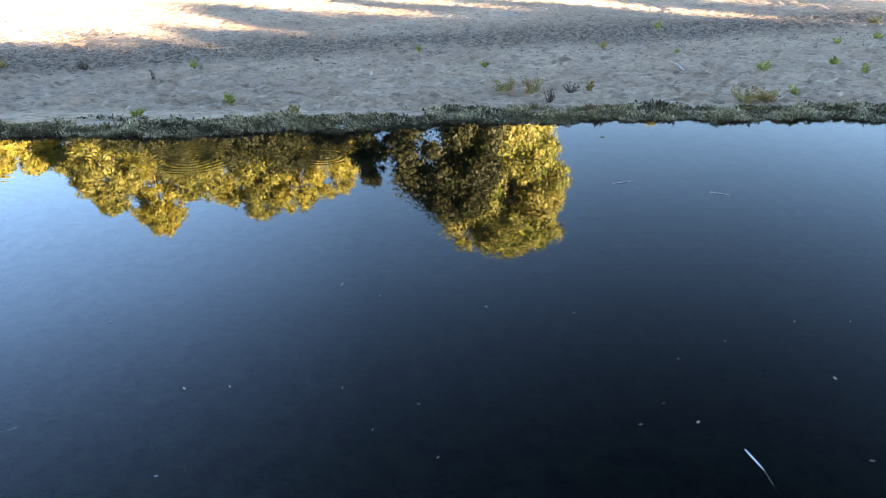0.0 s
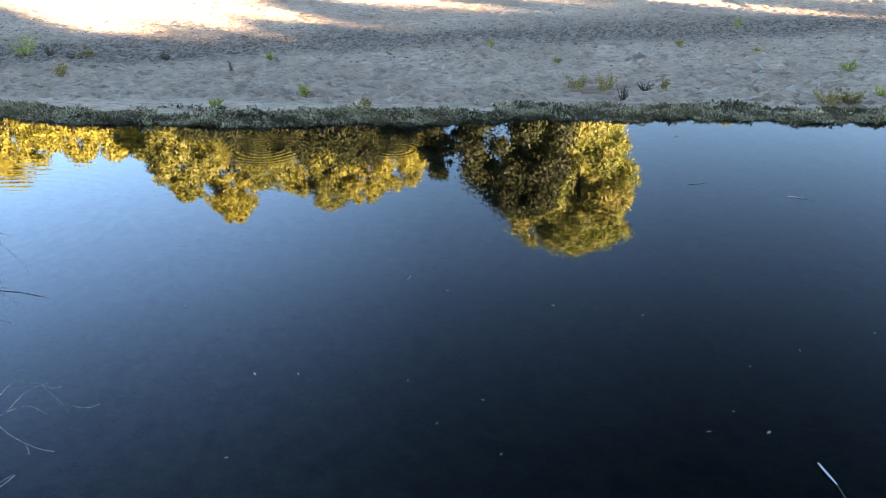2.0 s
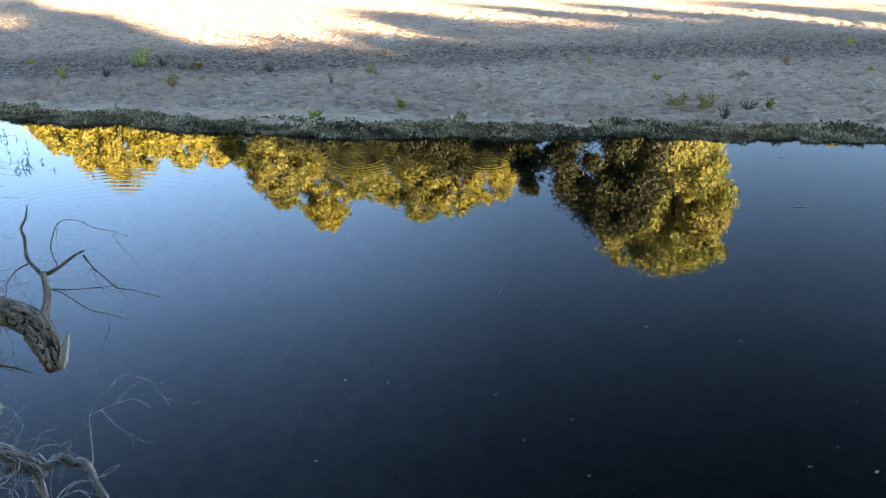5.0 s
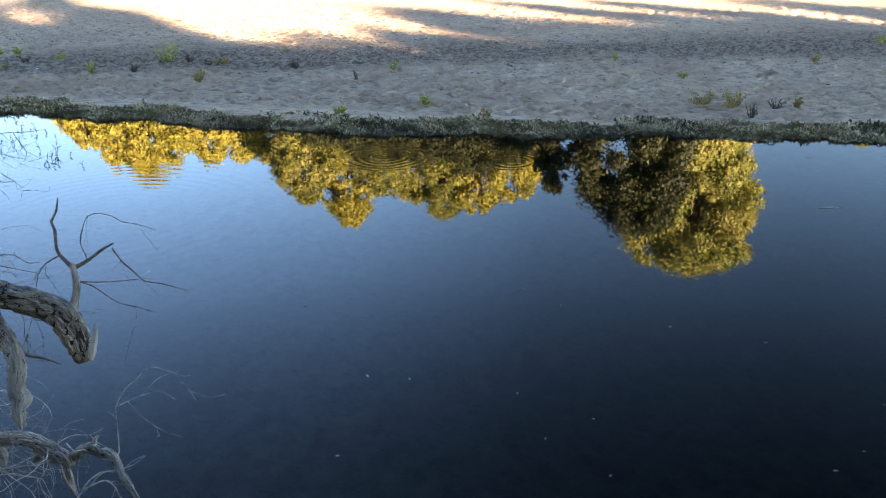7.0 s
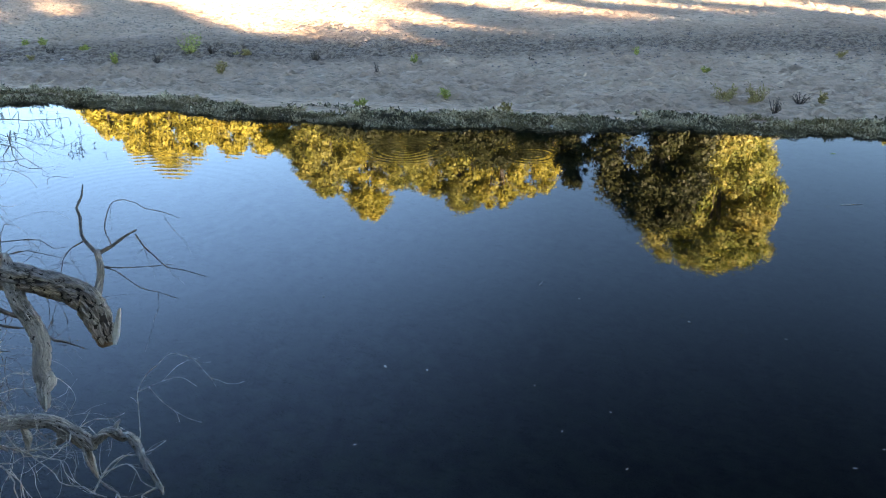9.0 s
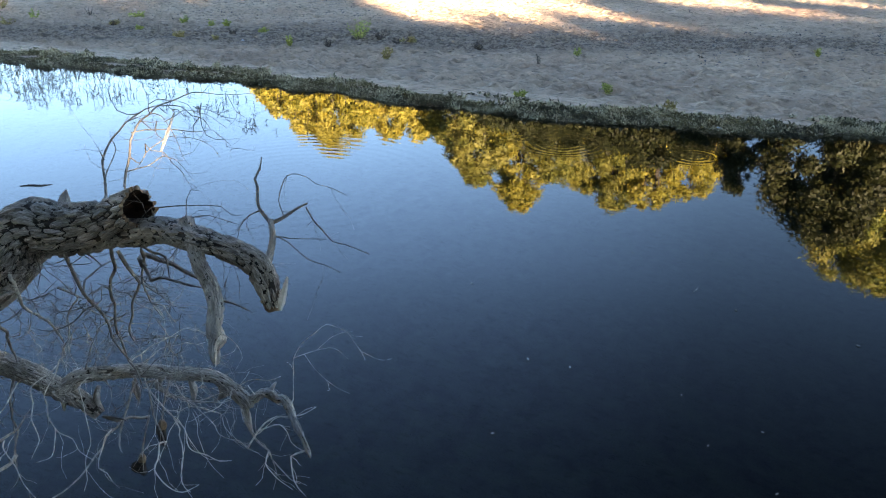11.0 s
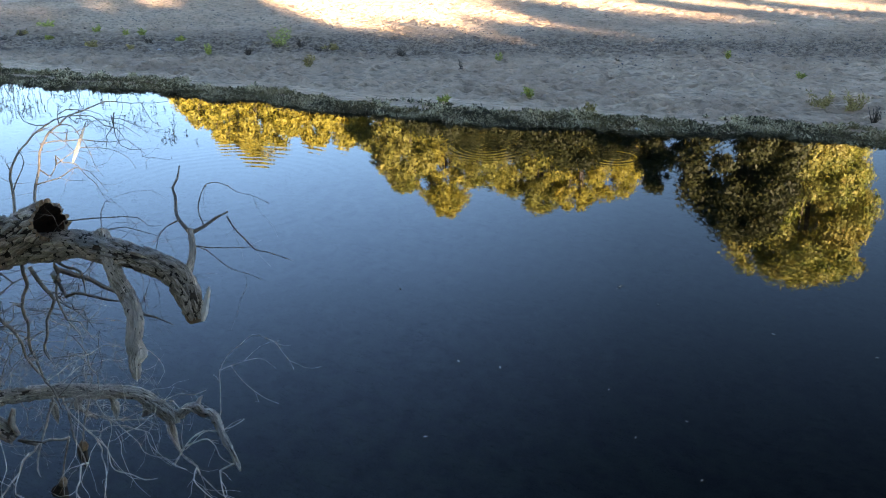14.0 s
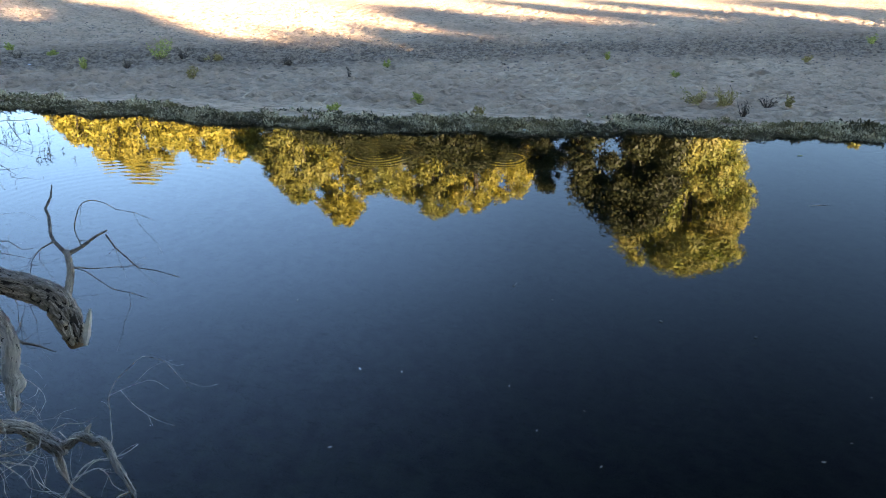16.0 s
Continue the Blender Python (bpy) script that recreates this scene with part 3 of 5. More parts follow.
# unseen sparse trees, added to dapple and dim the sun stripes on the sand
for k, (x, h, w, many) in enumerate([(16.7, 17.0, 2.6, 1300), (26.8, 13.0, 2.4, 500), (29.2, 13.4, 2.6, 800), (31.8, 13.6, 2.4, 800), (37.0, 15.6, 3.0, 900), (42.0, 15.4, 3.0, 900), (47.0, 15.0, 3.2, 900), (52.0, 15.6, 3.2, 1000), (58.0, 15.6, 3.4, 1000)]):
    tree(x, -8.0 - 0.4 * (k % 3), h - 1.4, w, 2.4, 6.0, 0.3, many, LEAF_OLIVE, "unseen thin-leaved tree added on the near bank to dim the sun", 160 + k, 60, 1.3, group="near bank trees", fat=(0.2, 0.4), corners=4)
# unseen bushes, added to keep the low sun off dead tree and water
for k in range(13):
    tree(-8.0 + 6.0 * k, -4.4 - 0.7 * (k % 2), (8.0 if k < 6 else 9.7) + 0.2 * (k % 3), 4.6, 2.4, 0.1, 0.55, 5400, LEAF_GREEN, "unseen dense bush added on the near bank to block the sun", 120 + k, 60, 1.1, name="bush", group="near bank bushes", fat=(0.24, 0.42), corners=4)


# ---- the dead tree that leans out over the water ----
def dead_tree():
    root = thing("dead_tree", pose(0, 0, 0), "bare dead tree with a broken hollow trunk leaning over the river", "dead tree")
    rng = np.random.default_rng(7)
    bones = []

    def bough(name, points, *rest):
        bones.append(points)
        return limb(name, points, *rest)

    trunk_line = [(-5.7, 0.15, 0.55, 0.25), (-5.15, 0.85, 0.85, 0.225), (-4.55, 1.62, 1.3, 0.20), (-4.06, 2.27, 1.74, 0.172), (-3.92, 2.42, 1.915, 0.172),
                  (-3.78, 2.51, 2.06, 0.158), (-3.57, 2.54, 2.08, 0.132), (-3.36, 2.58, 2.13, 0.121), (-3.235, 2.596, 2.19, 0.104), (-3.127, 2.587, 2.241, 0.098), (-3.06, 2.572, 2.272, 0.094)]
    bones.append(trunk_line[:-3])
    v, f, uv, cracks = tube(trunk_line, 180, 0.007, 0.05, 3, False, 0.15)
    sides, n = 181, len(v) // 181
    rings = v.reshape(n, sides, 3)
    axis = rings[-1, :-1].mean(0) - rings[-7, :-1].mean(0)
    axis /= np.linalg.norm(axis)
    turn = np.arange(sides) / 180 * 2 * np.pi
    jag = np.array([0.05 * noise.noise(Vector((1.6 * math.cos(w), 1.6 * math.sin(w), 1))) + 0.022 * noise.noise(Vector((6 * math.cos(w), 6 * math.sin(w), 5))) for w in turn])
    up = np.array((0.0, 0.0, 1.0)) - axis * axis[2]
    lift = (rings[-1] - rings[-1, :-1].mean(0)) @ (up / np.linalg.norm(up)) / 0.095
    jag = jag + 0.055 * np.clip(lift, 0, 1.2) ** 3
    for back, share in ((0, 1.0), (1, 0.85), (2, 0.7), (3, 0.5), (4, 0.35), (5, 0.2)):
        rings[-1 - back] += np.outer(jag * share, axis)
    part("trunk", darken_cracks(mesh("trunk", rings.reshape(-1, 3), f, BARK_TRUNK, True, uv), cracks), root, "thick trunk with deeply furrowed grey-brown bark")
    # the broken end: a torn rim round a dark rotten hollow
    rim = rings[-1, :-1]
    mid = rim.mean(0)
    even = np.linalg.norm(rim - mid, axis=1)
    even = np.mean([np.roll(even, k) for k in range(-6, 7)], 0) / even
    inner = mid + (rim - mid) * even[:, None]
    cup = [rim * 1.0, mid + (inner - mid) * 0.84 + axis * 0.004]
    me = mesh("broken_rim", np.vstack(cup), [(j, (j + 1) % 180, 180 + (j + 1) % 180, 180 + j) for j in range(180)], WOOD_TORN)
    part("broken_rim", me, root, "torn reddish wood round the hollow")
    deep = [mid + (inner - mid) * s - axis * d for s, d in ((0.84, -0.004), (0.80, 0.05), (0.62, 0.13), (0.3, 0.2))]
    fc = [[r * 180 + j, r * 180 + (j + 1) % 180, (r + 1) * 180 + (j + 1) % 180, (r + 1) * 180 + j] for r in range(3) for j in range(180)] + [[540 + j for j in range(180)]]
    part("hollow", mesh("hollow", np.vstack(deep), fc, WOOD_ROT), root, "dark rotten hollow in the broken end")
    bough("limb", [(-3.325, 2.599, 2.087, 0.076), (-3.105, 2.582, 2.127, 0.069), (-2.914, 2.569, 2.187, 0.063), (-2.74, 2.537, 2.195, 0.062), (-2.561, 2.527, 2.189, 0.056), (-2.423, 2.554, 2.145, 0.056),
                  (-2.347, 2.556, 2.109, 0.061), (-2.284, 2.535, 2.032, 0.055), (-2.25, 2.516, 1.965, 0.042), (-2.243, 2.513, 1.945, 0.030)], BARK_TRUNK, root, 72, 0.007, 0.06, 5, "bark-covered limb, snapped off at its tip", 0.16)
    bough("limb", [(-2.753, 2.563, 2.269, 0.030), (-2.675, 2.512, 2.196, 0.034), (-2.599, 2.453, 2.120, 0.035), (-2.516, 2.422, 2.037, 0.036), (-2.453, 2.373, 1.964, 0.035), (-2.426, 2.316, 1.889, 0.032), (-2.400, 2.299, 1.853, 0.037), (-2.393, 2.269, 1.824, 0.026), (-2.372, 2.247, 1.789, 0.021), (-2.362, 2.233, 1.771, 0.014)],
         BARK_LIMB, root, 56, 0.006, 0.10, 6, "pale weathered limb hanging down", 0.13)
    bough("limb", [(-4.95, 1.15, 1.0, 0.09), (-4.7, 1.75, 1.16, 0.085), (-4.365, 2.359, 1.219, 0.062), (-4.209, 2.454, 1.162, 0.062), (-4.06, 2.516, 1.094, 0.060), (-3.94, 2.597, 0.999, 0.050), (-3.863, 2.668, 1.055, 0.046),
                  (-3.726, 2.76, 1.069, 0.043), (-3.593, 2.897, 1.041, 0.041), (-3.445, 3.022, 0.995, 0.043), (-3.257, 3.112, 0.972, 0.040), (-3.162, 3.148, 0.907, 0.041), (-3.027, 3.136, 0.841, 0.044), (-3.01, 3.13, 0.81, 0.03)],
         BARK_LIMB, root, 56, 0.007, 0.10, 8, "lower pale limb spreading over the water", 0.16)
    bough("limb", [(-4.06, 2.52, 1.09, 0.06), (-3.95, 2.61, 0.96, 0.06), (-3.87, 2.68, 0.86, 0.05), (-3.83, 2.72, 0.77, 0.034)], BARK_TRUNK, root, 24, 0.014, 0.15, 9, "dark rotting branch stump", 0.2)
    bough("limb", [(-3.045, 3.147, 0.836, 0.036), (-2.985, 3.16, 0.862, 0.027), (-2.925, 3.17, 0.912, 0.024), (-2.872, 3.176, 0.918, 0.030), (-2.82, 3.175, 0.898, 0.023), (-2.77, 3.172, 0.912, 0.025), (-2.70, 3.142, 0.862, 0.024), (-2.655, 3.10, 0.852, 0.018), (-2.60, 3.07, 0.812, 0.021), (-2.545, 3.03, 0.80, 0.014), (-2.49, 3.0, 0.755, 0.015), (-2.451, 2.966, 0.738, 0.006)],
         BARK_LIMB, root, 32, 0.007, 0.2, 10, "crooked pale branch end", 0.22)
    bough("branch", [(-2.32, 2.56, 2.09, 0.02), (-2.322, 2.61, 2.15, 0.017), (-2.329, 2.653, 2.211, 0.015), (-2.368, 2.699, 2.283, 0.013)], BARK_LIMB, root, 12, 0.015, 0.15, 11)
    bough("branch", [(-2.36, 2.69, 2.27, 0.011), (-2.43, 2.722, 2.298, 0.0085), (-2.478, 2.752, 2.325, 0.0075), (-2.545, 2.84, 2.372, 0.007), (-2.582, 2.872, 2.40, 0.006), (-2.61, 2.95, 2.425, 0.005), (-2.649, 3.02, 2.461, 0.0025)], TWIG_DARK, root, 9, 0.03, 0.1, 12)
    bough("branch", [(-2.36, 2.69, 2.27, 0.010), (-2.338, 2.76, 2.280, 0.008), (-2.31, 2.82, 2.306, 0.0065), (-2.289, 2.88, 2.317, 0.0045)], TWIG_DARK, root, 9, 0.03, 0.1, 13)
    bough("branch", [(-2.872, 3.18, 0.92, 0.018), (-2.868, 3.20, 0.955, 0.013), (-2.85, 3.215, 0.985, 0.005)], BARK_LIMB, root, 12, 0.01, 0.2, 75)
    limb("bark_spur", [(-3.60, 2.58, 2.17, 0.035), (-3.60, 2.60, 2.235, 0.022), (-3.585, 2.605, 2.275, 0.004)], BARK_TRUNK, root, 8, 0.01, 0.3, 14)
    # split wood that shows bare and white
    def splinter(a, b, wide, thick, material, label):
        a, b = Vector(a), Vector(b)
        along = (b - a)
        side = along.cross(Vector((0.55, -0.75, 0.3))).normalized() * wide
        face = along.cross(side).normalized() * thick
        vs = []
        for t, w in ((0, 0.5), (0.25, 1.0), (0.6, 0.85), (0.88, 0.6), (1.0, 0.25)):
            c = a + along * t
            vs += [c - side * w, c - side * w * 0.2 + face, c + side * w, c + side * w * 0.2 - face]
        fs = [(r * 4 + j, r * 4 + (j + 1) % 4, r * 4 + 4 + (j + 1) % 4, r * 4 + 4 + j) for r in range(4) for j in range(4)] + [(3, 2, 1, 0), (16, 17, 18, 19)]
        part("splinter", mesh("splinter", vs, fs, material, False), root, label)
    splinter((-2.186, 2.485, 1.955), (-2.190, 2.560, 2.09), 0.015, 0.006, WOOD_RAW, "bare white split wood")
    splinter((-3.25, 2.95, 2.43), (-3.28, 3.11, 2.60), 0.010, 0.006, WOOD_RAW, "bare white split wood")
    splinter((-2.345, 2.225, 1.84), (-2.352, 2.222, 1.765), 0.007, 0.004, WOOD_RAW, "bare white split wood")
    splinter((-3.095, 2.60, 1.73), (-3.03, 2.60, 1.668), 0.006, 0.004, WOOD_RAW, "bare white broken twig")
    bough("branch", [(-3.12, 2.62, 1.98, 0.007), (-3.14, 2.60, 1.86, 0.006), (-3.10, 2.60, 1.735, 0.005)], TWIG_MID, root, 7, 0.02, 0.1, 71)
    limb("broken_end", [(-2.262, 2.522, 1.975, 0.040), (-2.246, 2.514, 1.940, 0.036), (-2.240, 2.510, 1.926, 0.022)], WOOD_TORN, root, 20, 0.006, 0.12, 72, "torn orange-brown end grain")
    for x, y, z, long, seed in ((-3.45, 2.85, 0.74, 0.17, 73), (-3.61, 2.80, 0.47, 0.15, 74)):
        bough("branch", [(x + 0.03, y + 0.08, z + 0.26, 0.006), (x + 0.01, y + 0.03, z + 0.12, 0.005), (x, y, z, 0.008)], TWIG_MID, root, 7, 0.02, 0.1, seed)
        limb("bark_shred", [(x, y, z + 0.02, 0.012), (x, y, z - 0.01, 0.024), (x - 0.005, y, z - long * 0.25, 0.022)], WOOD_TORN, root, 12, 0.008, 0.25, seed, "ochre shred of rotten bark")
        limb("bark_shred", [(x - 0.004, y, z - long * 0.2, 0.020), (x - 0.014, y - 0.004, z - long * 0.45, 0.027), (x - 0.002, y - 0.004, z - long * 0.7, 0.019), (x - 0.016, y, z - long, 0.006)], BARK_DARK, root, 12, 0.008, 0.6, seed + 5, "dark hanging shred of rotten bark")
    fine = {TWIG_DARK.name: [], TWIG_MID.name: [], TWIG_PALE.name: []}

    wood = [glide(line, 0.04)[:, :3] for line in bones]

    def crooked(arr, bend=0.008):
        """Leads a twig back to the limb that it grows from, and gives it knees."""
        frame_of = np.vstack(wood)
        gap = np.linalg.norm(frame_of - arr[0, :3], axis=1)
        near = gap.argmin()
        if 0.05 < gap[near] < 0.4:
            arr = np.vstack([[*frame_of[near], arr[0, 3] * 1.2], arr])
        arr = glide(arr, 0.06)
        arr[:, 3] *= 0.85
        arr[1:-1, :3] += rng.normal(size=(len(arr) - 2, 3)) * bend
        arr[-1, 3] = min(arr[-1, 3], 0.0016)
        wood.append(arr[:-1, :3])
        return arr

    def twig(material, *points):
        arr = crooked(np.array(points))
        limb("twig", arr, material, root, 6, 0.03, 0.1, len(fine[material.name]))
        wander(fine[material.name], arr, rng, 3 if arr[0, 3] > 0.0033 else 1)

    twig(TWIG_DARK, (-2.38, 2.80, 2.29, 0.0036), (-2.44, 2.88, 2.38, 0.0032), (-2.46, 2.97, 2.40, 0.0027), (-2.46, 3.06, 2.39, 0.0023), (-2.41, 3.16, 2.33, 0.0019), (-2.32, 3.27, 2.23, 0.0014))
    twig(TWIG_DARK, (-2.29, 2.87, 2.30, 0.0050), (-2.25, 2.86, 2.24, 0.0042), (-2.15, 2.88, 2.17, 0.0034), (-2.08, 2.89, 2.14, 0.0026), (-1.98, 2.92, 2.10, 0.0018))
    twig(TWIG_DARK, (-2.35, 2.67, 2.22, 0.0036), (-2.29, 2.72, 2.20, 0.0031), (-2.25, 2.76, 2.20, 0.0025), (-2.21, 2.80, 2.18, 0.0019), (-2.12, 2.87, 2.17, 0.0014))
    twig(TWIG_DARK, (-2.33, 2.67, 2.22, 0.0036), (-2.28, 2.67, 2.19, 0.0029), (-2.18, 2.70, 2.14, 0.0022), (-2.03, 2.74, 2.07, 0.0014))
    twig(TWIG_DARK, (-2.46, 2.74, 2.30, 0.0043), (-2.50, 2.68, 2.29, 0.0035), (-2.50, 2.63, 2.25, 0.0027), (-2.49, 2.60, 2.20, 0.0018))
    twig(TWIG_MID, (-3.36, 2.64, 2.24, 0.0092), (-3.40, 2.70, 2.33, 0.0083), (-3.44, 2.75, 2.42, 0.0073), (-3.45, 2.82, 2.50, 0.0064), (-3.44, 2.92, 2.58, 0.0055), (-3.40, 3.03, 2.62, 0.0046), (-3.35, 3.14, 2.61, 0.0037), (-3.28, 3.24, 2.57, 0.0028), (-3.23, 3.32, 2.46, 0.0018))
    twig(TWIG_MID, (-3.27, 2.68, 2.27, 0.0086), (-3.32, 2.76, 2.37, 0.0077), (-3.35, 2.86, 2.50, 0.0069), (-3.36, 2.96, 2.58, 0.0061), (-3.35, 3.08, 2.63, 0.0052), (-3.31, 3.20, 2.67, 0.0043), (-3.26, 3.33, 2.67, 0.0035), (-3.20, 3.45, 2.64, 0.0027), (-3.13, 3.58, 2.63, 0.0018))
    twig(TWIG_MID, (-3.18, 3.42, 2.65, 0.0024), (-3.13, 3.43, 2.56, 0.0018), (-3.09, 3.45, 2.52, 0.0012))
    twig(TWIG_MID, (-3.34, 2.88, 2.37, 0.0037), (-3.33, 3.00, 2.46, 0.0031), (-3.28, 3.12, 2.46, 0.0024), (-3.22, 3.24, 2.43, 0.0018), (-3.18, 3.31, 2.31, 0.0012))
    twig(TWIG_MID, (-3.38, 2.89, 2.53, 0.0043), (-3.33, 3.02, 2.52, 0.0035), (-3.27, 3.14, 2.50, 0.0028), (-3.20, 3.27, 2.46, 0.0020), (-3.14, 3.36, 2.38, 0.0012))
    twig(TWIG_MID, (-3.33, 2.93, 2.47, 0.0037), (-3.22, 2.92, 2.42, 0.0029), (-3.10, 2.92, 2.35, 0.0020), (-3.00, 2.89, 2.27, 0.0012))
    twig(TWIG_MID, (-3.33, 2.99, 2.66, 0.0031), (-3.31, 3.11, 2.67, 0.0024), (-3.28, 3.22, 2.63, 0.0018), (-3.27, 3.30, 2.54, 0.0012))
    twig(TWIG_MID, (-3.28, 3.02, 2.60, 0.0031), (-3.23, 3.04, 2.50, 0.0024), (-3.19, 3.04, 2.39, 0.0018), (-3.16, 3.05, 2.34, 0.0012))
    twig(TWIG_MID, (-3.27, 2.80, 2.37, 0.0037), (-3.20, 2.89, 2.41, 0.0029), (-3.15, 2.94, 2.40, 0.0020), (-3.07, 2.97, 2.29, 0.0012))
    twig(TWIG_MID, (-3.27, 3.02, 2.57, 0.0031), (-3.24, 3.17, 2.61, 0.0024), (-3.21, 3.27, 2.56, 0.0018), (-3.16, 3.37, 2.47, 0.0012))
    twig(TWIG_MID, (-3.42, 2.73, 2.42, 0.0043), (-3.44, 2.73, 2.48, 0.0034), (-3.43, 2.75, 2.47, 0.0024))
    twig(TWIG_MID, (-3.40, 2.73, 2.37, 0.0037), (-3.41, 2.80, 2.46, 0.0031), (-3.44, 2.81, 2.51, 0.0024))
    twig(TWIG_DARK, (-2.99, 2.59, 2.26, 0.0043), (-2.88, 2.64, 2.29, 0.0036), (-2.74, 2.71, 2.30, 0.0029), (-2.62, 2.73, 2.27, 0.0022), (-2.55, 2.72, 2.27, 0.0014))
    twig(TWIG_DARK, (-2.88, 2.54, 2.23, 0.0043), (-2.74, 2.59, 2.27, 0.0034), (-2.60, 2.63, 2.28, 0.0024), (-2.49, 2.63, 2.26, 0.0014))
    twig(TWIG_DARK, (-2.97, 2.59, 2.21, 0.0036), (-2.89, 2.67, 2.20, 0.0029), (-2.88, 2.75, 2.35, 0.0022), (-2.84, 2.77, 2.33, 0.0014))
    twig(TWIG_DARK, (-3.26, 2.74, 1.93, 0.0187), (-3.12, 2.81, 1.86, 0.0151), (-2.94, 2.88, 1.74, 0.0115), (-2.82, 2.89, 1.65, 0.0079), (-2.72, 2.92, 1.62, 0.0043))
    twig(TWIG_DARK, (-3.14, 2.62, 2.03, 0.0101), (-3.02, 2.66, 1.96, 0.0079), (-2.97, 2.62, 1.88, 0.0058))
    twig(TWIG_DARK, (-3.00, 2.53, 1.91, 0.0101), (-2.85, 2.54, 1.93, 0.0083), (-2.69, 2.56, 1.93, 0.0065))
    twig(TWIG_DARK, (-4.03, 2.36, 1.09, 0.0043), (-3.90, 2.25, 1.01, 0.0032), (-3.73, 2.10, 0.84, 0.0022))
    twig(TWIG_DARK, (-3.52, 2.83, 1.06, 0.0036), (-3.41, 2.87, 1.18, 0.0031), (-3.28, 2.90, 1.25, 0.0025), (-3.25, 2.95, 1.49, 0.0019), (-3.07, 2.91, 1.40, 0.0014))
    twig(TWIG_PALE, (-2.76, 3.23, 0.87, 0.0040), (-2.79, 3.29, 0.97, 0.0037), (-2.81, 3.36, 1.07, 0.0032), (-2.80, 3.43, 1.14, 0.0029), (-2.76, 3.50, 1.19, 0.0025), (-2.71, 3.57, 1.22, 0.0022), (-2.63, 3.62, 1.20, 0.0018), (-2.54, 3.64, 1.12, 0.0014), (-2.47, 3.62, 1.02, 0.0010))
    twig(TWIG_PALE, (-2.81, 3.41, 1.08, 0.0025), (-2.73, 3.48, 1.10, 0.0020), (-2.64, 3.54, 1.09, 0.0015), (-2.56, 3.56, 1.04, 0.0010))
    twig(TWIG_PALE, (-2.79, 3.43, 1.08, 0.0025), (-2.71, 3.42, 1.01, 0.0020), (-2.63, 3.42, 0.95, 0.0015), (-2.48, 3.44, 0.88, 0.0010))
    twig(TWIG_PALE, (-2.90, 3.05, 0.71, 0.0030), (-2.82, 3.11, 0.79, 0.0024), (-2.70, 3.15, 0.82, 0.0016), (-2.58, 3.22, 0.89, 0.0010))
    twig(TWIG_PALE, (-2.31, 2.26, 1.91, 0.0020), (-2.27, 2.28, 1.87, 0.0016), (-2.25, 2.26, 1.81, 0.0011), (-2.25, 2.23, 1.77, 0.0008))
    twig(TWIG_PALE, (-3.00, 2.59, 1.75, 0.0050), (-2.96, 2.58, 1.72, 0.0043), (-2.90, 2.56, 1.68, 0.0035))
    twig(TWIG_PALE, (-3.38, 2.92, 0.79, 0.0030), (-3.33, 2.75, 0.69, 0.0024), (-3.25, 2.62, 0.60, 0.0016), (-3.10, 2.59, 0.54, 0.0010))
    twig(TWIG_PALE, (-3.34, 2.98, 0.81, 0.0025), (-3.24, 2.80, 0.65, 0.0020), (-3.14, 2.66, 0.53, 0.0015), (-3.03, 2.68, 0.55, 0.0010))
    twig(TWIG_PALE, (-3.37, 2.90, 0.77, 0.0030), (-3.24, 2.85, 0.70, 0.0024), (-3.09, 2.82, 0.62, 0.0016), (-2.94, 2.85, 0.63, 0.0010))
    twig(TWIG_PALE, (-3.28, 3.01, 0.79, 0.0030), (-3.12, 3.03, 0.76, 0.0024), (-3.02, 2.97, 0.71, 0.0016), (-2.83, 2.97, 0.64, 0.0010))
    twig(TWIG_PALE, (-3.31, 2.97, 0.78, 0.0025), (-3.18, 2.88, 0.66, 0.0020), (-3.05, 2.81, 0.58, 0.0015), (-2.94, 2.78, 0.56, 0.0010))
    twig(TWIG_PALE, (-3.18, 3.11, 0.88, 0.0040), (-3.27, 3.00, 0.86, 0.0035), (-3.35, 2.93, 0.87, 0.0030))
    twig(TWIG_MID, (-3.52, 2.48, 2.00, 0.0140), (-3.51, 2.51, 1.82, 0.0124), (-3.50, 2.56, 1.67, 0.0108), (-3.47, 2.62, 1.51, 0.0092), (-3.46, 2.65, 1.36, 0.0076), (-3.44, 2.71, 1.24, 0.0060))
    twig(TWIG_MID, (-3.37, 2.65, 1.98, 0.0120), (-3.41, 2.65, 1.79, 0.0108), (-3.45, 2.65, 1.61, 0.0096), (-3.48, 2.67, 1.45, 0.0084), (-3.46, 2.71, 1.25, 0.0072), (-3.43, 2.74, 1.05, 0.0060))
    twig(TWIG_MID, (-3.35, 2.66, 1.96, 0.0130), (-3.32, 2.70, 1.82, 0.0116), (-3.33, 2.75, 1.75, 0.0102), (-3.37, 2.72, 1.63, 0.0088), (-3.38, 2.69, 1.46, 0.0074), (-3.37, 2.71, 1.35, 0.0060))
    twig(TWIG_DARK, (-3.31, 2.74, 1.75, 0.0060), (-3.28, 2.79, 1.70, 0.0047), (-3.22, 2.84, 1.59, 0.0033), (-3.18, 2.91, 1.55, 0.0020))
    twig(TWIG_PALE, (-3.71, 2.29, 1.85, 0.0110), (-3.77, 2.37, 1.69, 0.0100), (-3.84, 2.46, 1.56, 0.0090), (-3.87, 2.59, 1.43, 0.0080), (-3.93, 2.66, 1.26, 0.0070))
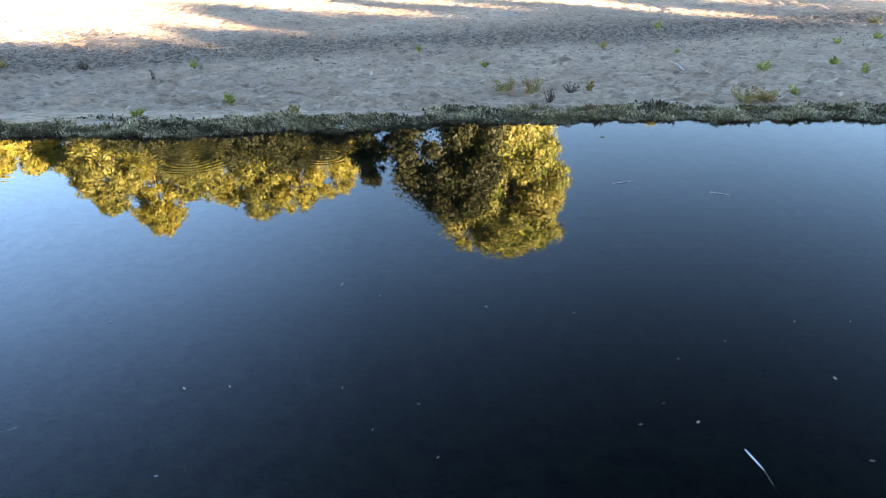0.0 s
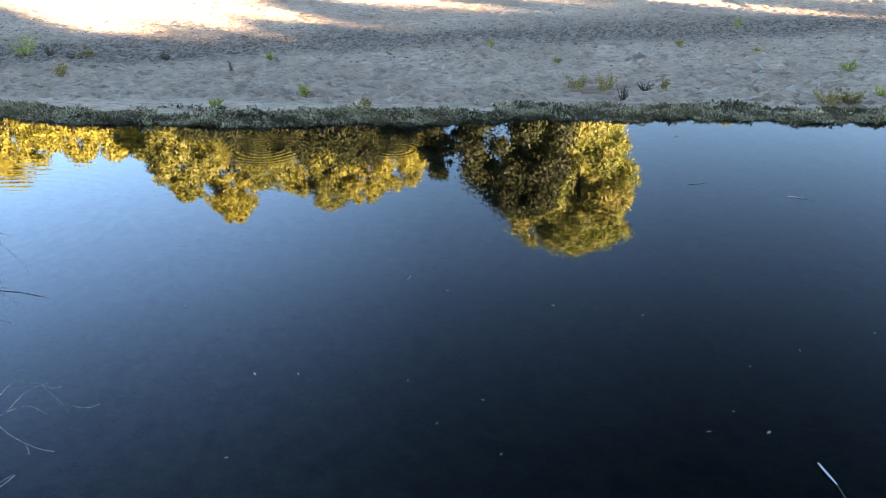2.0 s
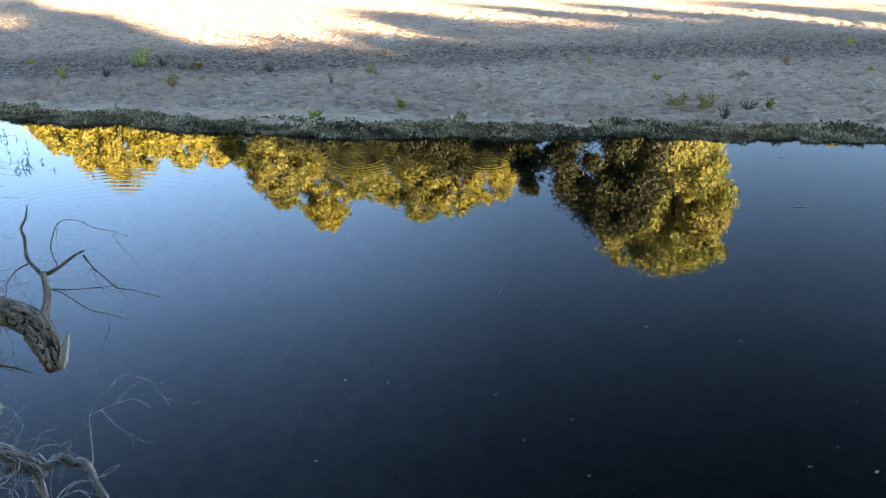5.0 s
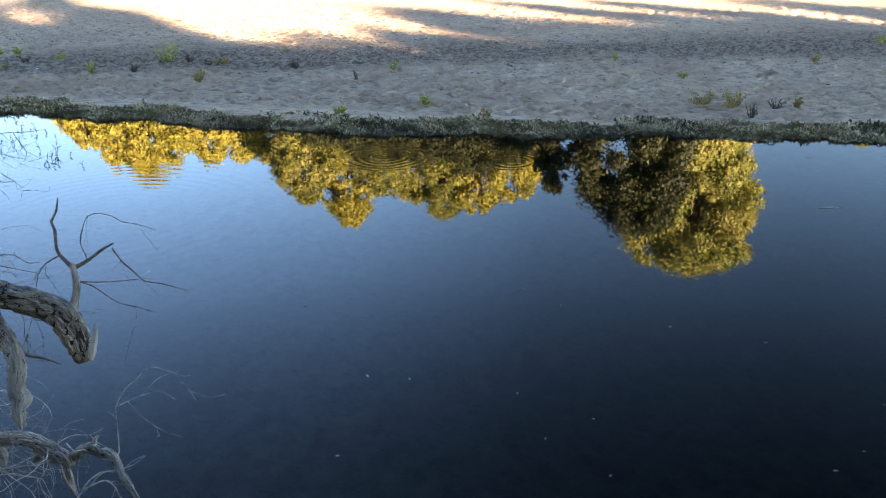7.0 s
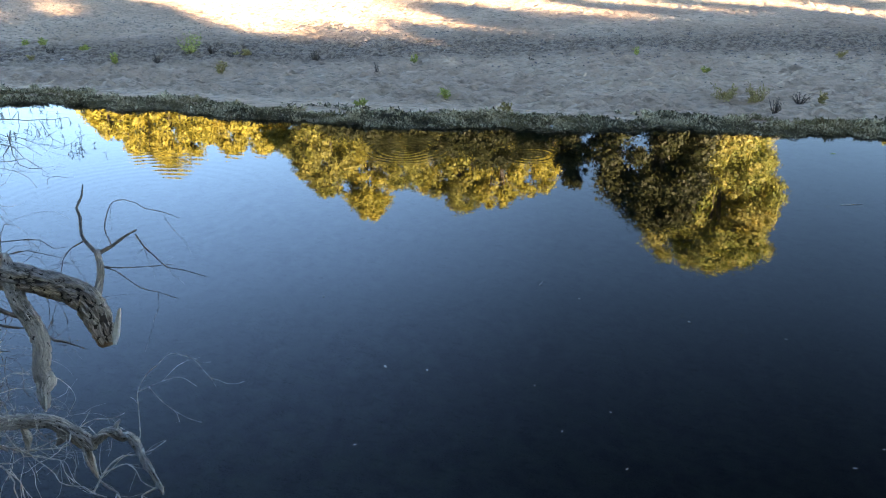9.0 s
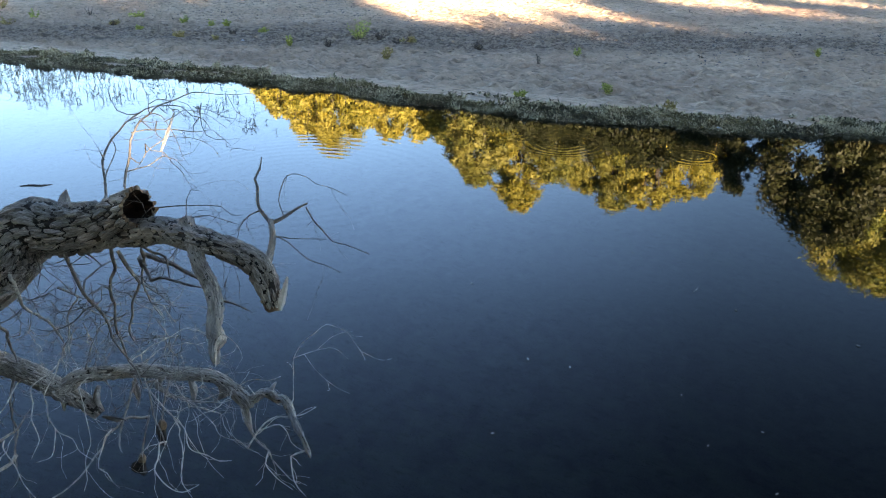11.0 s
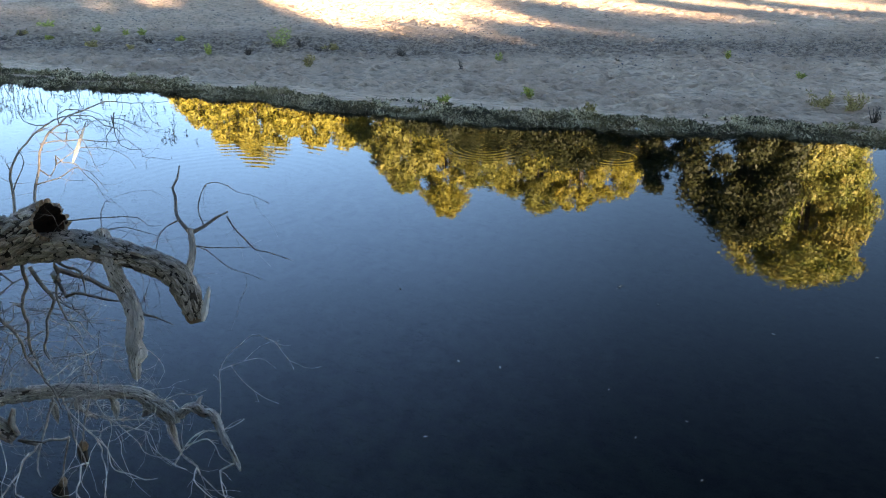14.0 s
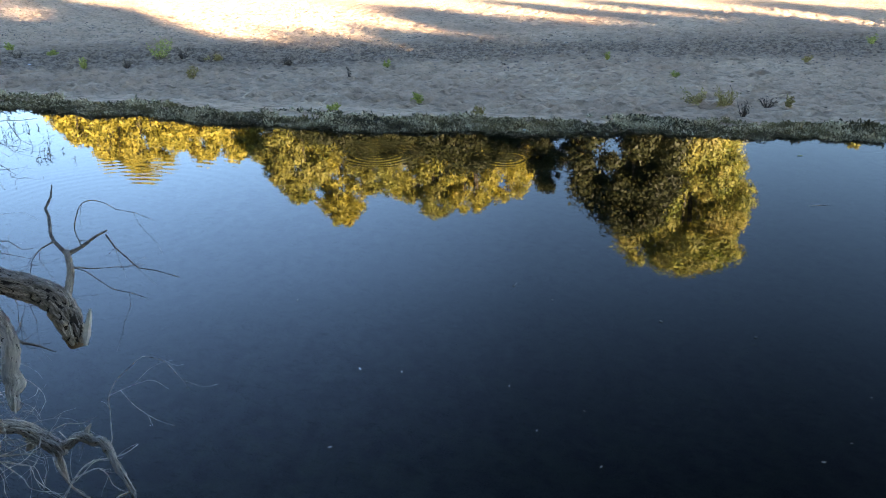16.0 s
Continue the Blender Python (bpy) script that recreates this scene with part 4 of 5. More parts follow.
    twig(TWIG_MID, (-3.75, 2.17, 1.78, 0.0120), (-3.82, 2.25, 1.60, 0.0103), (-3.90, 2.33, 1.44, 0.0087), (-3.98, 2.39, 1.26, 0.0070))
    twig(TWIG_DARK, (-3.87, 2.23, 1.59, 0.0050), (-3.85, 2.35, 1.60, 0.0040), (-3.82, 2.52, 1.68, 0.0030), (-3.76, 2.65, 1.67, 0.0020))
    twig(TWIG_DARK, (-3.68, 2.43, 1.98, 0.0050), (-3.68, 2.44, 1.88, 0.0035), (-3.71, 2.42, 1.77, 0.0020))
    twig(TWIG_DARK, (-3.47, 2.53, 1.99, 0.0080), (-3.47, 2.58, 1.93, 0.0060), (-3.46, 2.64, 1.86, 0.0040))
    twig(TWIG_PALE, (-3.73, 2.66, 1.62, 0.0070), (-3.80, 2.64, 1.49, 0.0060), (-3.85, 2.63, 1.33, 0.0050), (-3.91, 2.61, 1.18, 0.0040))
    twig(TWIG_DARK, (-3.58, 2.60, 1.77, 0.0060), (-3.57, 2.73, 1.79, 0.0047), (-3.58, 2.85, 1.80, 0.0033), (-3.59, 2.94, 1.79, 0.0020))
    twig(TWIG_DARK, (-3.59, 2.64, 1.60, 0.0060), (-3.67, 2.55, 1.53, 0.0050), (-3.73, 2.48, 1.48, 0.0040), (-3.82, 2.44, 1.49, 0.0030))
    twig(TWIG_DARK, (-3.51, 2.66, 1.50, 0.0050), (-3.49, 2.75, 1.52, 0.0043), (-3.45, 2.84, 1.53, 0.0035), (-3.42, 2.94, 1.56, 0.0027), (-3.39, 3.02, 1.57, 0.0020))
    twig(TWIG_PALE, (-3.51, 2.78, 1.20, 0.0050), (-3.48, 2.96, 1.24, 0.0040), (-3.44, 3.11, 1.25, 0.0030), (-3.41, 3.22, 1.20, 0.0020))
    twig(TWIG_PALE, (-3.47, 2.80, 1.17, 0.0040), (-3.46, 2.94, 1.19, 0.0033), (-3.40, 3.10, 1.17, 0.0027), (-3.37, 3.21, 1.13, 0.0020))
    twig(TWIG_MID, (-3.82, 2.69, 1.13, 0.0060), (-3.80, 2.76, 1.25, 0.0047), (-3.78, 2.81, 1.35, 0.0033), (-3.78, 2.82, 1.44, 0.0020))
    twig(TWIG_PALE, (-4.17, 2.30, 1.27, 0.0060), (-4.03, 2.26, 1.15, 0.0047), (-3.95, 2.20, 1.10, 0.0033), (-3.90, 2.10, 1.08, 0.0020))
    twig(TWIG_PALE, (-3.91, 2.64, 1.21, 0.0060), (-3.87, 2.48, 1.11, 0.0053), (-3.81, 2.38, 1.03, 0.0046), (-3.69, 2.33, 0.95, 0.0039), (-3.62, 2.23, 0.88, 0.0032), (-3.61, 2.13, 0.89, 0.0025))
    twig(TWIG_PALE, (-3.92, 2.58, 1.16, 0.0060), (-3.91, 2.40, 1.11, 0.0051), (-3.81, 2.29, 1.01, 0.0043), (-3.69, 2.23, 0.94, 0.0034), (-3.63, 2.12, 0.91, 0.0025))
    twig(TWIG_MID, (-3.69, 1.78, 0.92, 0.0110), (-3.77, 1.98, 0.97, 0.0097), (-3.83, 2.13, 0.99, 0.0085), (-3.88, 2.23, 0.96, 0.0072), (-3.94, 2.38, 0.98, 0.0060))
    twig(TWIG_PALE, (-3.66, 1.89, 0.94, 0.0050), (-3.76, 2.05, 0.93, 0.0035), (-3.87, 2.21, 0.93, 0.0020))
    twig(TWIG_PALE, (-3.82, 2.12, 0.97, 0.0050), (-3.71, 2.05, 0.96, 0.0043), (-3.57, 2.00, 0.92, 0.0037), (-3.40, 1.96, 0.85, 0.0030))
    twig(TWIG_PALE, (-3.59, 2.90, 1.04, 0.0070), (-3.49, 2.84, 0.94, 0.0063), (-3.33, 2.83, 0.84, 0.0057), (-3.23, 2.81, 0.80, 0.0050), (-3.12, 2.76, 0.71, 0.0043), (-2.97, 2.78, 0.67, 0.0037), (-2.88, 2.80, 0.69, 0.0030))
    twig(TWIG_PALE, (-3.44, 2.99, 0.95, 0.0050), (-3.28, 2.96, 0.86, 0.0040), (-3.12, 2.98, 0.82, 0.0030), (-2.98, 2.93, 0.74, 0.0020))
    twig(TWIG_PALE, (-3.35, 3.00, 0.85, 0.0050), (-3.18, 2.95, 0.80, 0.0040), (-3.02, 2.90, 0.76, 0.0030), (-2.77, 2.91, 0.70, 0.0020))
    twig(TWIG_PALE, (-3.27, 2.66, 0.77, 0.0060), (-3.20, 2.54, 0.68, 0.0053), (-3.10, 2.51, 0.64, 0.0045), (-3.00, 2.52, 0.62, 0.0037), (-2.92, 2.57, 0.67, 0.0030))
    twig(TWIG_MID, (-3.59, 2.69, 0.82, 0.0080), (-3.55, 2.50, 0.77, 0.0070), (-3.49, 2.34, 0.74, 0.0060), (-3.47, 2.15, 0.73, 0.0050), (-3.44, 2.00, 0.75, 0.0040))
    twig(TWIG_PALE, (-3.54, 2.58, 0.83, 0.0050), (-3.48, 2.40, 0.78, 0.0040), (-3.36, 2.34, 0.76, 0.0030), (-3.22, 2.30, 0.74, 0.0020))
    twig(TWIG_PALE, (-3.29, 2.82, 0.78, 0.0050), (-3.16, 2.70, 0.70, 0.0040), (-3.05, 2.57, 0.64, 0.0030), (-2.94, 2.52, 0.65, 0.0020))
    twig(TWIG_PALE, (-3.43, 2.94, 0.88, 0.0060), (-3.27, 3.01, 0.84, 0.0050), (-3.15, 3.08, 0.85, 0.0040), (-3.06, 3.13, 0.87, 0.0030))
    twig(TWIG_MID, (-3.07, 3.13, 0.87, 0.0120), (-2.98, 3.05, 0.81, 0.0102), (-2.86, 2.99, 0.73, 0.0084), (-2.75, 2.96, 0.69, 0.0066), (-2.60, 2.90, 0.61, 0.0048), (-2.48, 2.89, 0.60, 0.0030))
    twig(TWIG_PALE, (-2.82, 2.96, 0.80, 0.0060), (-2.75, 3.06, 0.84, 0.0047), (-2.68, 3.12, 0.85, 0.0033), (-2.58, 3.23, 0.88, 0.0020))
    twig(TWIG_PALE, (-2.71, 2.91, 0.73, 0.0050), (-2.68, 2.85, 0.68, 0.0040), (-2.58, 2.85, 0.61, 0.0030), (-2.50, 2.85, 0.58, 0.0020))
    twig(TWIG_PALE, (-2.57, 2.94, 0.73, 0.0060), (-2.49, 2.85, 0.65, 0.0040), (-2.38, 2.81, 0.61, 0.0020))
    twig(TWIG_PALE, (-2.82, 2.96, 0.80, 0.0050), (-2.70, 3.04, 0.83, 0.0040), (-2.60, 3.01, 0.77, 0.0030), (-2.48, 3.02, 0.74, 0.0020))
    twig(TWIG_MID, (-3.64, 2.85, 1.05, 0.0110), (-3.56, 2.78, 0.96, 0.0095), (-3.52, 2.66, 0.88, 0.0080), (-3.46, 2.53, 0.79, 0.0065), (-3.40, 2.50, 0.77, 0.0050))
    twig(TWIG_MID, (-3.53, 2.91, 0.97, 0.0090), (-3.46, 2.80, 0.90, 0.0073), (-3.34, 2.74, 0.81, 0.0057), (-3.24, 2.66, 0.74, 0.0040))
    twig(TWIG_MID, (-4.12, 2.46, 1.13, 0.0100), (-4.04, 2.34, 1.03, 0.0080), (-3.92, 2.26, 0.92, 0.0060), (-3.80, 2.14, 0.77, 0.0040))
    twig(TWIG_PALE, (-4.02, 2.39, 1.12, 0.0050), (-3.95, 2.24, 1.07, 0.0040), (-3.90, 2.05, 1.02, 0.0030), (-3.85, 1.92, 1.05, 0.0020))
    twig(TWIG_PALE, (-3.73, 2.56, 1.07, 0.0040), (-3.61, 2.49, 0.96, 0.0033), (-3.51, 2.38, 0.86, 0.0027), (-3.40, 2.22, 0.71, 0.0020))
    twig(TWIG_PALE, (-3.73, 2.36, 0.88, 0.0040), (-3.63, 2.37, 0.87, 0.0033), (-3.52, 2.34, 0.83, 0.0027), (-3.42, 2.33, 0.83, 0.0020))
    twig(TWIG_PALE, (-3.09, 3.15, 0.93, 0.0040), (-3.02, 3.20, 0.97, 0.0033), (-2.92, 3.24, 0.98, 0.0027), (-2.85, 3.26, 1.00, 0.0020))
    twig(TWIG_DARK, (-3.66, 2.64, 0.86, 0.0100), (-3.55, 2.62, 0.89, 0.0075), (-3.43, 2.60, 0.91, 0.0050))
    # finer twigs that droop from trunk and limbs
    for a, b, count, reach, material in (((-4.0, 2.3, 1.75), (-3.2, 2.5, 2.05), 12, 0.55, TWIG_DARK), ((-4.0, 2.5, 1.55), (-3.0, 2.7, 1.95), 12, 0.5, TWIG_MID),
                                         ((-4.35, 2.35, 1.2), (-3.2, 3.1, 0.95), 17, 0.5, TWIG_PALE), ((-4.3, 2.4, 1.15), (-3.3, 3.05, 0.95), 18, 0.5, TWIG_MID),
                                         ((-3.0, 2.66, 2.22), (-2.6, 2.6, 2.2), 8, 0.5, TWIG_DARK), ((-3.3, 3.08, 0.97), (-2.9, 3.12, 0.88), 6, 0.3, TWIG_PALE),
                                         ((-4.2, 2.5, 1.55), (-3.1, 2.75, 1.75), 28, 0.5, TWIG_DARK), ((-4.2, 2.5, 1.35), (-3.0, 2.85, 1.45), 30, 0.45, TWIG_MID),
                                         ((-4.1, 2.5, 1.3), (-3.2, 2.8, 1.7), 18, 0.45, TWIG_PALE), ((-3.42, 2.95, 2.58), (-3.22, 3.38, 2.66), 9, 0.5, TWIG_DARK)):
        a, b = np.array(a), np.array(b)
        for k in range(count):
            p = a + (b - a) * rng.random() + rng.normal(size=3) * 0.03
            way = rng.normal(size=3) * (0.8, 0.7, 0.5) + np.array([0.25, 0.1, -0.55])
            way /= np.linalg.norm(way)
            curl = rng.normal(size=3) * 0.22
            long = reach * rng.uniform(0.5, 1.3)
            pts, r = [], rng.uniform(0.0016, 0.0042)
            for s in range(9):
                pts.append((*p, r * (1 - 0.1 * s)))
                way = way + curl + rng.normal(size=3) * 0.26
                way /= np.linalg.norm(way)
                p = p + way * long / 8
            pts = np.array(pts)
            pts[:, 2] = np.maximum(pts[:, 2], 0.12)
            pts = crooked(pts, 0.006)
            limb("twig", pts, material, root, 5, 0.04, 0.0, k)
            wander(fine[material.name], pts, rng, 2 if material is TWIG_PALE else 4)
    for material in (TWIG_DARK, TWIG_MID, TWIG_PALE):
        vs, fs, at_vertex = [], [], 0
        for v, f, uv, _ in fine[material.name]:
            vs.append(v)
            fs += [[i + at_vertex for i in q] for q in f]
            at_vertex += len(v)
        tagged(part("twig_tangle", mesh("twig_tangle", np.vstack(vs), fs, material), root), kind="stuff")
    # shreds of rotten bark that hang from the lower limb
    for k, (x, y, z) in enumerate([(-4.0, 2.58, 0.98), (-3.78, 2.72, 0.98), (-3.5, 2.95, 0.98), (-3.62, 2.85, 0.99), (-3.38, 3.05, 0.95), (-3.2, 3.12, 0.9), (-3.86, 2.7, 0.82), (-3.03, 3.13, 0.80)]):
        drop = rng.uniform(0.07, 0.2)
        limb("bark_shred", [(x, y, z, 0.014), (x + rng.normal() * 0.02, y + rng.normal() * 0.02, z - drop * 0.5, 0.024), (x + rng.normal() * 0.04, y, z - drop, 0.006)], BARK_TRUNK, root, 9, 0.015, 0.5, 60 + k)
    return root


def wander(found, arr, rng, count):
    """Small side twigs along a twig."""
    for k in range(count):
        i = rng.integers(1, len(arr) - 1) if len(arr) > 2 else 0
        p, r = arr[i, :3].copy(), min(max(arr[i, 3] * 0.45, 0.0012), 0.0024)
        run = arr[min(i + 1, len(arr) - 1), :3] - arr[i - 1, :3]
        way = run / (np.linalg.norm(run) + 1e-9) + rng.normal(size=3) * 0.5 + np.array([0.1, 0.0, -0.3])
        way /= np.linalg.norm(way)
        curl = rng.normal(size=3) * 0.16
        long, pts = rng.uniform(0.08, 0.3), []
        for s in range(5):
            pts.append((*p, r * (1 - 0.17 * s)))
            way = way + curl + rng.normal(size=3) * 0.3
            way /= np.linalg.norm(way)
            p = p + way * long / 4
        pts = np.array(pts)
        pts[:, 2] = np.maximum(pts[:, 2], 0.1)
        found.append(tube(pts, 4, 0.04, 0.0, k))


dead_tree()


# ---- plants of the bank ----
def blades(base, way, long, wide, rng, bend=0.25):
    """Narrow leaves that start at base and run along way, each of two quads, folded and bent."""
    n = len(base)
    way = way / (np.linalg.norm(way, axis=1)[:, None] + 1e-9)
    side = np.cross(way, rng.normal(size=(n, 3)))
    side /= np.linalg.norm(side, axis=1)[:, None] + 1e-9
    up = np.cross(side, way)
    long, wide = np.broadcast_to(long, n)[:, None], np.broadcast_to(wide, n)[:, None]
    mid = base + way * long * 0.5
    tip = base + way * long + up * long * bend
    v = np.stack([base, mid + side * wide / 2, tip, mid - side * wide / 2], 1)
    return v.reshape(-1, 3), np.arange(4 * n).reshape(n, 4)


def shore_plants(name, count, wide, tall0, tall1, leaf, material, label, seed, blades_each, upright):
    rng = np.random.default_rng(seed)
    near = int(count * 0.88)
    x = np.concatenate([rng.uniform(-31, 13, near), rng.uniform(-90, 60, count - near)])
    # plants stand in clumps of uneven size
    edge = np.interp(x, np.linspace(-95, 65, 900), np.convolve(rng.random(900 + 4), np.ones(5) / 5, "valid"))
    fine = np.interp(x, np.linspace(-95, 65, 2600), rng.random(2600))
    out = 0.10 + 0.34 * np.interp(x, np.linspace(-95, 65, 520), rng.random(520)) ** 2
    d = -out + (out + wide * np.interp(x, [-20, -12], [1.8, 1.0]) * (0.35 + 0.9 * edge + 0.35 * fine)) * rng.random(count) ** 0.9
    y = shore(x) + d
    z = np.maximum(ground_height(x, y), 0.0)
    bare = np.array([noise.noise(Vector((a * 0.7, b * 1.8, 4.0))) for a, b in zip(x, d)]) < np.where(x < -7, -0.02, -0.2)
    keep = ~(bare & (d > 0.35))
    x, y, z, d = x[keep], y[keep], z[keep], d[keep]
    count = len(x)
    # tufts of upright blades, taller and closer in some spots than in others
    hump = np.array([noise.noise(Vector((a * 1.7, b * 2.4, seed))) + 0.6 * noise.noise(Vector((a * 5.0, b * 6.0, seed))) for a, b in zip(x, y)])
    tall = rng.uniform(tall0, tall1, count) * np.clip(0.75 + 1.5 * hump, 0.2, 2.2) * np.where(d < 0.0, 0.6, 1.0)
    m = blades_each
    base = np.repeat(np.stack([x, y, z], 1), m, 0)
    base[:, 2] += np.repeat(tall, m) * rng.random(count * m) ** 0.7
    base[:, :2] += rng.normal(size=(count * m, 2)) * 0.018
    way = rng.normal(size=(count * m, 3)) * (0.75, 0.75, 0.35) + np.array([0, 0, upright])
    long = rng.uniform(0.6, 1.4, count * m) * leaf * np.repeat(np.clip(0.8 + 0.8 * hump, 0.45, 1.6), m)
    v, f = blades(base, way, long, long * 0.4, rng)
    v[:, 2] = np.maximum(v[:, 2], 0.002)
    return tagged(new(name, mesh(name, v, f, material, False)), label, "plants", kind="stuff")


def water_weeds():
    """Thin stalks with a few small leaves that stand out of the shallow water."""
    rng = np.random.default_rng(31)
    verts, faces = [], []
    spots = [(rng.uniform(-24, -15.5), 0) for _ in range(300)] + [(rng.uniform(-17, -8.5), 1) for _ in range(120)]
    for x0, sparse in spots:
        y0 = shore(x0) - (0.2 + 3.4 * rng.random() ** 1.3)
        for _ in range(rng.integers(1, 5)):
            x, y = x0 + rng.normal() * 0.18, y0 + rng.normal() * 0.18
            h = rng.uniform(0.04, 0.19)
            lean = rng.normal(size=2) * 0.06
            t = tube([(x, y, -0.1, 0.004), (x + lean[0] * 0.4, y + lean[1] * 0.4, h * 0.5, 0.0035), (x + lean[0], y + lean[1], h, 0.002)], 4, 0.2)
            k = sum(len(q) for q in verts)
            verts.append(t[0])
            faces += [[i + k for i in q] for q in t[1]]
            m = rng.integers(3, 7)
            u = rng.random(m)
            b = np.stack([x + lean[0] * u, y + lean[1] * u, h * (0.25 + 0.75 * u)], 1)
            v, f = blades(b, rng.normal(size=(m, 3)) + np.array([0, 0, 0.2]), 0.045, 0.016, rng)
            k = sum(len(q) for q in verts)
            verts.append(v)
            faces += (f + k).tolist()
    return tagged(new("water_weeds", mesh("water_weeds", np.vstack(verts), faces, LEAF_DARK, False)), "sparse dark stalks standing in the shallow water", "water plants", kind="stuff")


def weed(x, y, height, wide, material, label, stems, leaf, dense, seed):
    rng = np.random.default_rng(seed)
    if material is LEAF_DARK:
        stems, leaf, dense = stems + 2, 0.05, 6
    z = float(ground_height(x, y))
    root = thing("weed", pose(x, y, z), label, "weed", "weeds on the sandbank")
    bs, ws = [], []
    thick = 1.8 if material is LEAF_DARK else 1.0
    for k in range(stems):
        a, r = rng.uniform(0, 6.28), wide * 0.5 * math.sqrt(rng.uniform(0.05, 1))
        tip = np.array([r * math.cos(a), r * math.sin(a), height * rng.uniform(0.3, 1.0)])
        line = [(0.12 * tip[0], 0.12 * tip[1], -0.03, 0.005), (0.6 * tip[0], 0.6 * tip[1], tip[2] * 0.5, 0.004), (*tip, 0.002)]
        limb("stem", [(a0, b0, c0, r0 * thick) for a0, b0, c0, r0 in line], STEM_DARK if material is LEAF_DARK else STEM, root, 4, 0.2, 0.0, seed + k)
        u = rng.uniform(0.15, 1.05, dense)
        b = np.stack([tip[0] * (0.12 + 0.88 * u ** 0.8), tip[1] * (0.12 + 0.88 * u ** 0.8), tip[2] * u], 1)
        bs.append(b + rng.normal(size=b.shape) * wide * 0.03)
        ws.append(rng.normal(size=(dense, 3)) * (1, 1, 0.5) + np.array([0, 0, 0.5]) + tip / np.linalg.norm(tip) * 0.5)
    v, f = blades(np.vstack(bs), np.vstack(ws), rng.uniform(0.6, 1.3, stems * dense) * leaf, leaf * 0.42, rng)
    v[:, 2] = np.maximum(v[:, 2], 0.005)
    part("foliage", mesh("foliage", v, f, material, False), root)
    return root


FRESH = "fresh yellow-green leafy weed growing on the sand"
PALE = "dry yellowish bushy weed growing on the sand"
WITHER = "withered dark brown weed stalks on the sand"
LOOKS = {"f": (LEAF_WEED, FRESH), "p": (LEAF_DRY, PALE), "w": (LEAF_DARK, WITHER)}
for k, (x, y, look_of, h, w) in enumerate([
        (-6.82, 19.03, "w", 0.30, 0.10), (-6.30, 20.56, "f", 0.32, 0.20), (-4.42, 16.43, "f", 0.24, 0.34), (-0.64, 22.61, "f", 0.20, 0.24), (1.08, 20.56, "f", 0.2, 0.22),
        (1.40, 17.77, "p", 0.34, 0.65), (1.98, 17.70, "p", 0.36, 0.6), (2.86, 17.77, "w", 0.26, 0.42), (3.25, 17.75, "p", 0.36, 0.2), (2.26, 16.81, "w", 0.32, 0.34),
        (7.27, 27.83, "f", 0.34, 0.36), (4.68, 23.79, "p", 0.2, 0.25)]):
    weed(x, y, h, w, *LOOKS[look_of], 5 if w < 0.3 else 9 if w < 0.5 else 15, 0.075, 20, 200 + k)
for k, (x, y, look_of, h, w) in enumerate([
        (7.98, 20.18, "f", 0.26, 0.38), (10.14, 20.97, "f", 0.2, 0.34), (10.20, 19.39, "f", 0.22, 0.26), (7.68, 17.54, "f", 0.18, 0.26), (6.35, 16.75, "p", 0.32, 0.6), (6.8, 16.8, "p", 0.3, 0.5),
        (6.55, 22.9, "f", 0.12, 0.2), (-9.08, 20.56, "w", 0.3, 0.3), (-3.31, 21.37, "w", 0.12, 0.14), (-5.9, 15.38, "f", 0.16, 0.26), (-2.92, 15.63, "p", 0.18, 0.3), (14.97, 28.69, "p", 0.3, 0.5)]):
    weed(x, y, h, w, *LOOKS[look_of], 5 if w < 0.3 else 9 if w < 0.5 else 15, 0.075, 20, 230 + k)
for k, (x, y, look_of, h, w) in enumerate([
        (13.45, 25.43, "f", 0.2, 0.3), (11.86, 24.64, "f", 0.16, 0.28), (-16.29, 20.4, "f", 0.16, 0.3), (-14.1, 18.71, "f", 0.34, 0.30), (-12.97, 18.96, "w", 0.34, 0.26), (-13.01, 20.7, "f", 0.62, 0.8),
        (-10.61, 18.09, "p", 0.34, 0.42), (-12.33, 20.71, "w", 0.36, 0.45), (-11.4, 20.76, "p", 0.14, 0.6), (-9.05, 20.4, "w", 0.3, 0.3), (-20.36, 21.34, "f", 0.24, 0.3), (-22.91, 21.87, "f", 0.2, 0.8)]):
    weed(x, y, h, w, *LOOKS[look_of], 5 if w < 0.3 else 9 if w < 0.5 else 15, 0.075, 20, 260 + k)
for k, (x, y, look_of, h, w) in enumerate([
        (-19.04, 21.14, "f", 0.22, 0.25), (-18.44, 21.23, "f", 0.22, 0.36), (-16.63, 18.58, "p", 0.18, 0.2), (-16.97, 19.79, "w", 0.2, 0.35), (-13.11, 19.18, "w", 0.2, 0.3),
        (-18.09, 18.69, "p", 0.2, 0.45), (-21.95, 19.79, "p", 0.16, 0.4), (-20.48, 19.44, "f", 0.14, 0.3), (-11.4, 20.33, "w", 0.16, 0.5), (-29.09, 21.01, "p", 0.6, 0.9), (-27.04, 18.42, "p", 0.4, 0.6)]):
    weed(x, y, h, w, *LOOKS[look_of], 5 if w < 0.3 else 9 if w < 0.5 else 15, 0.075, 20, 290 + k)
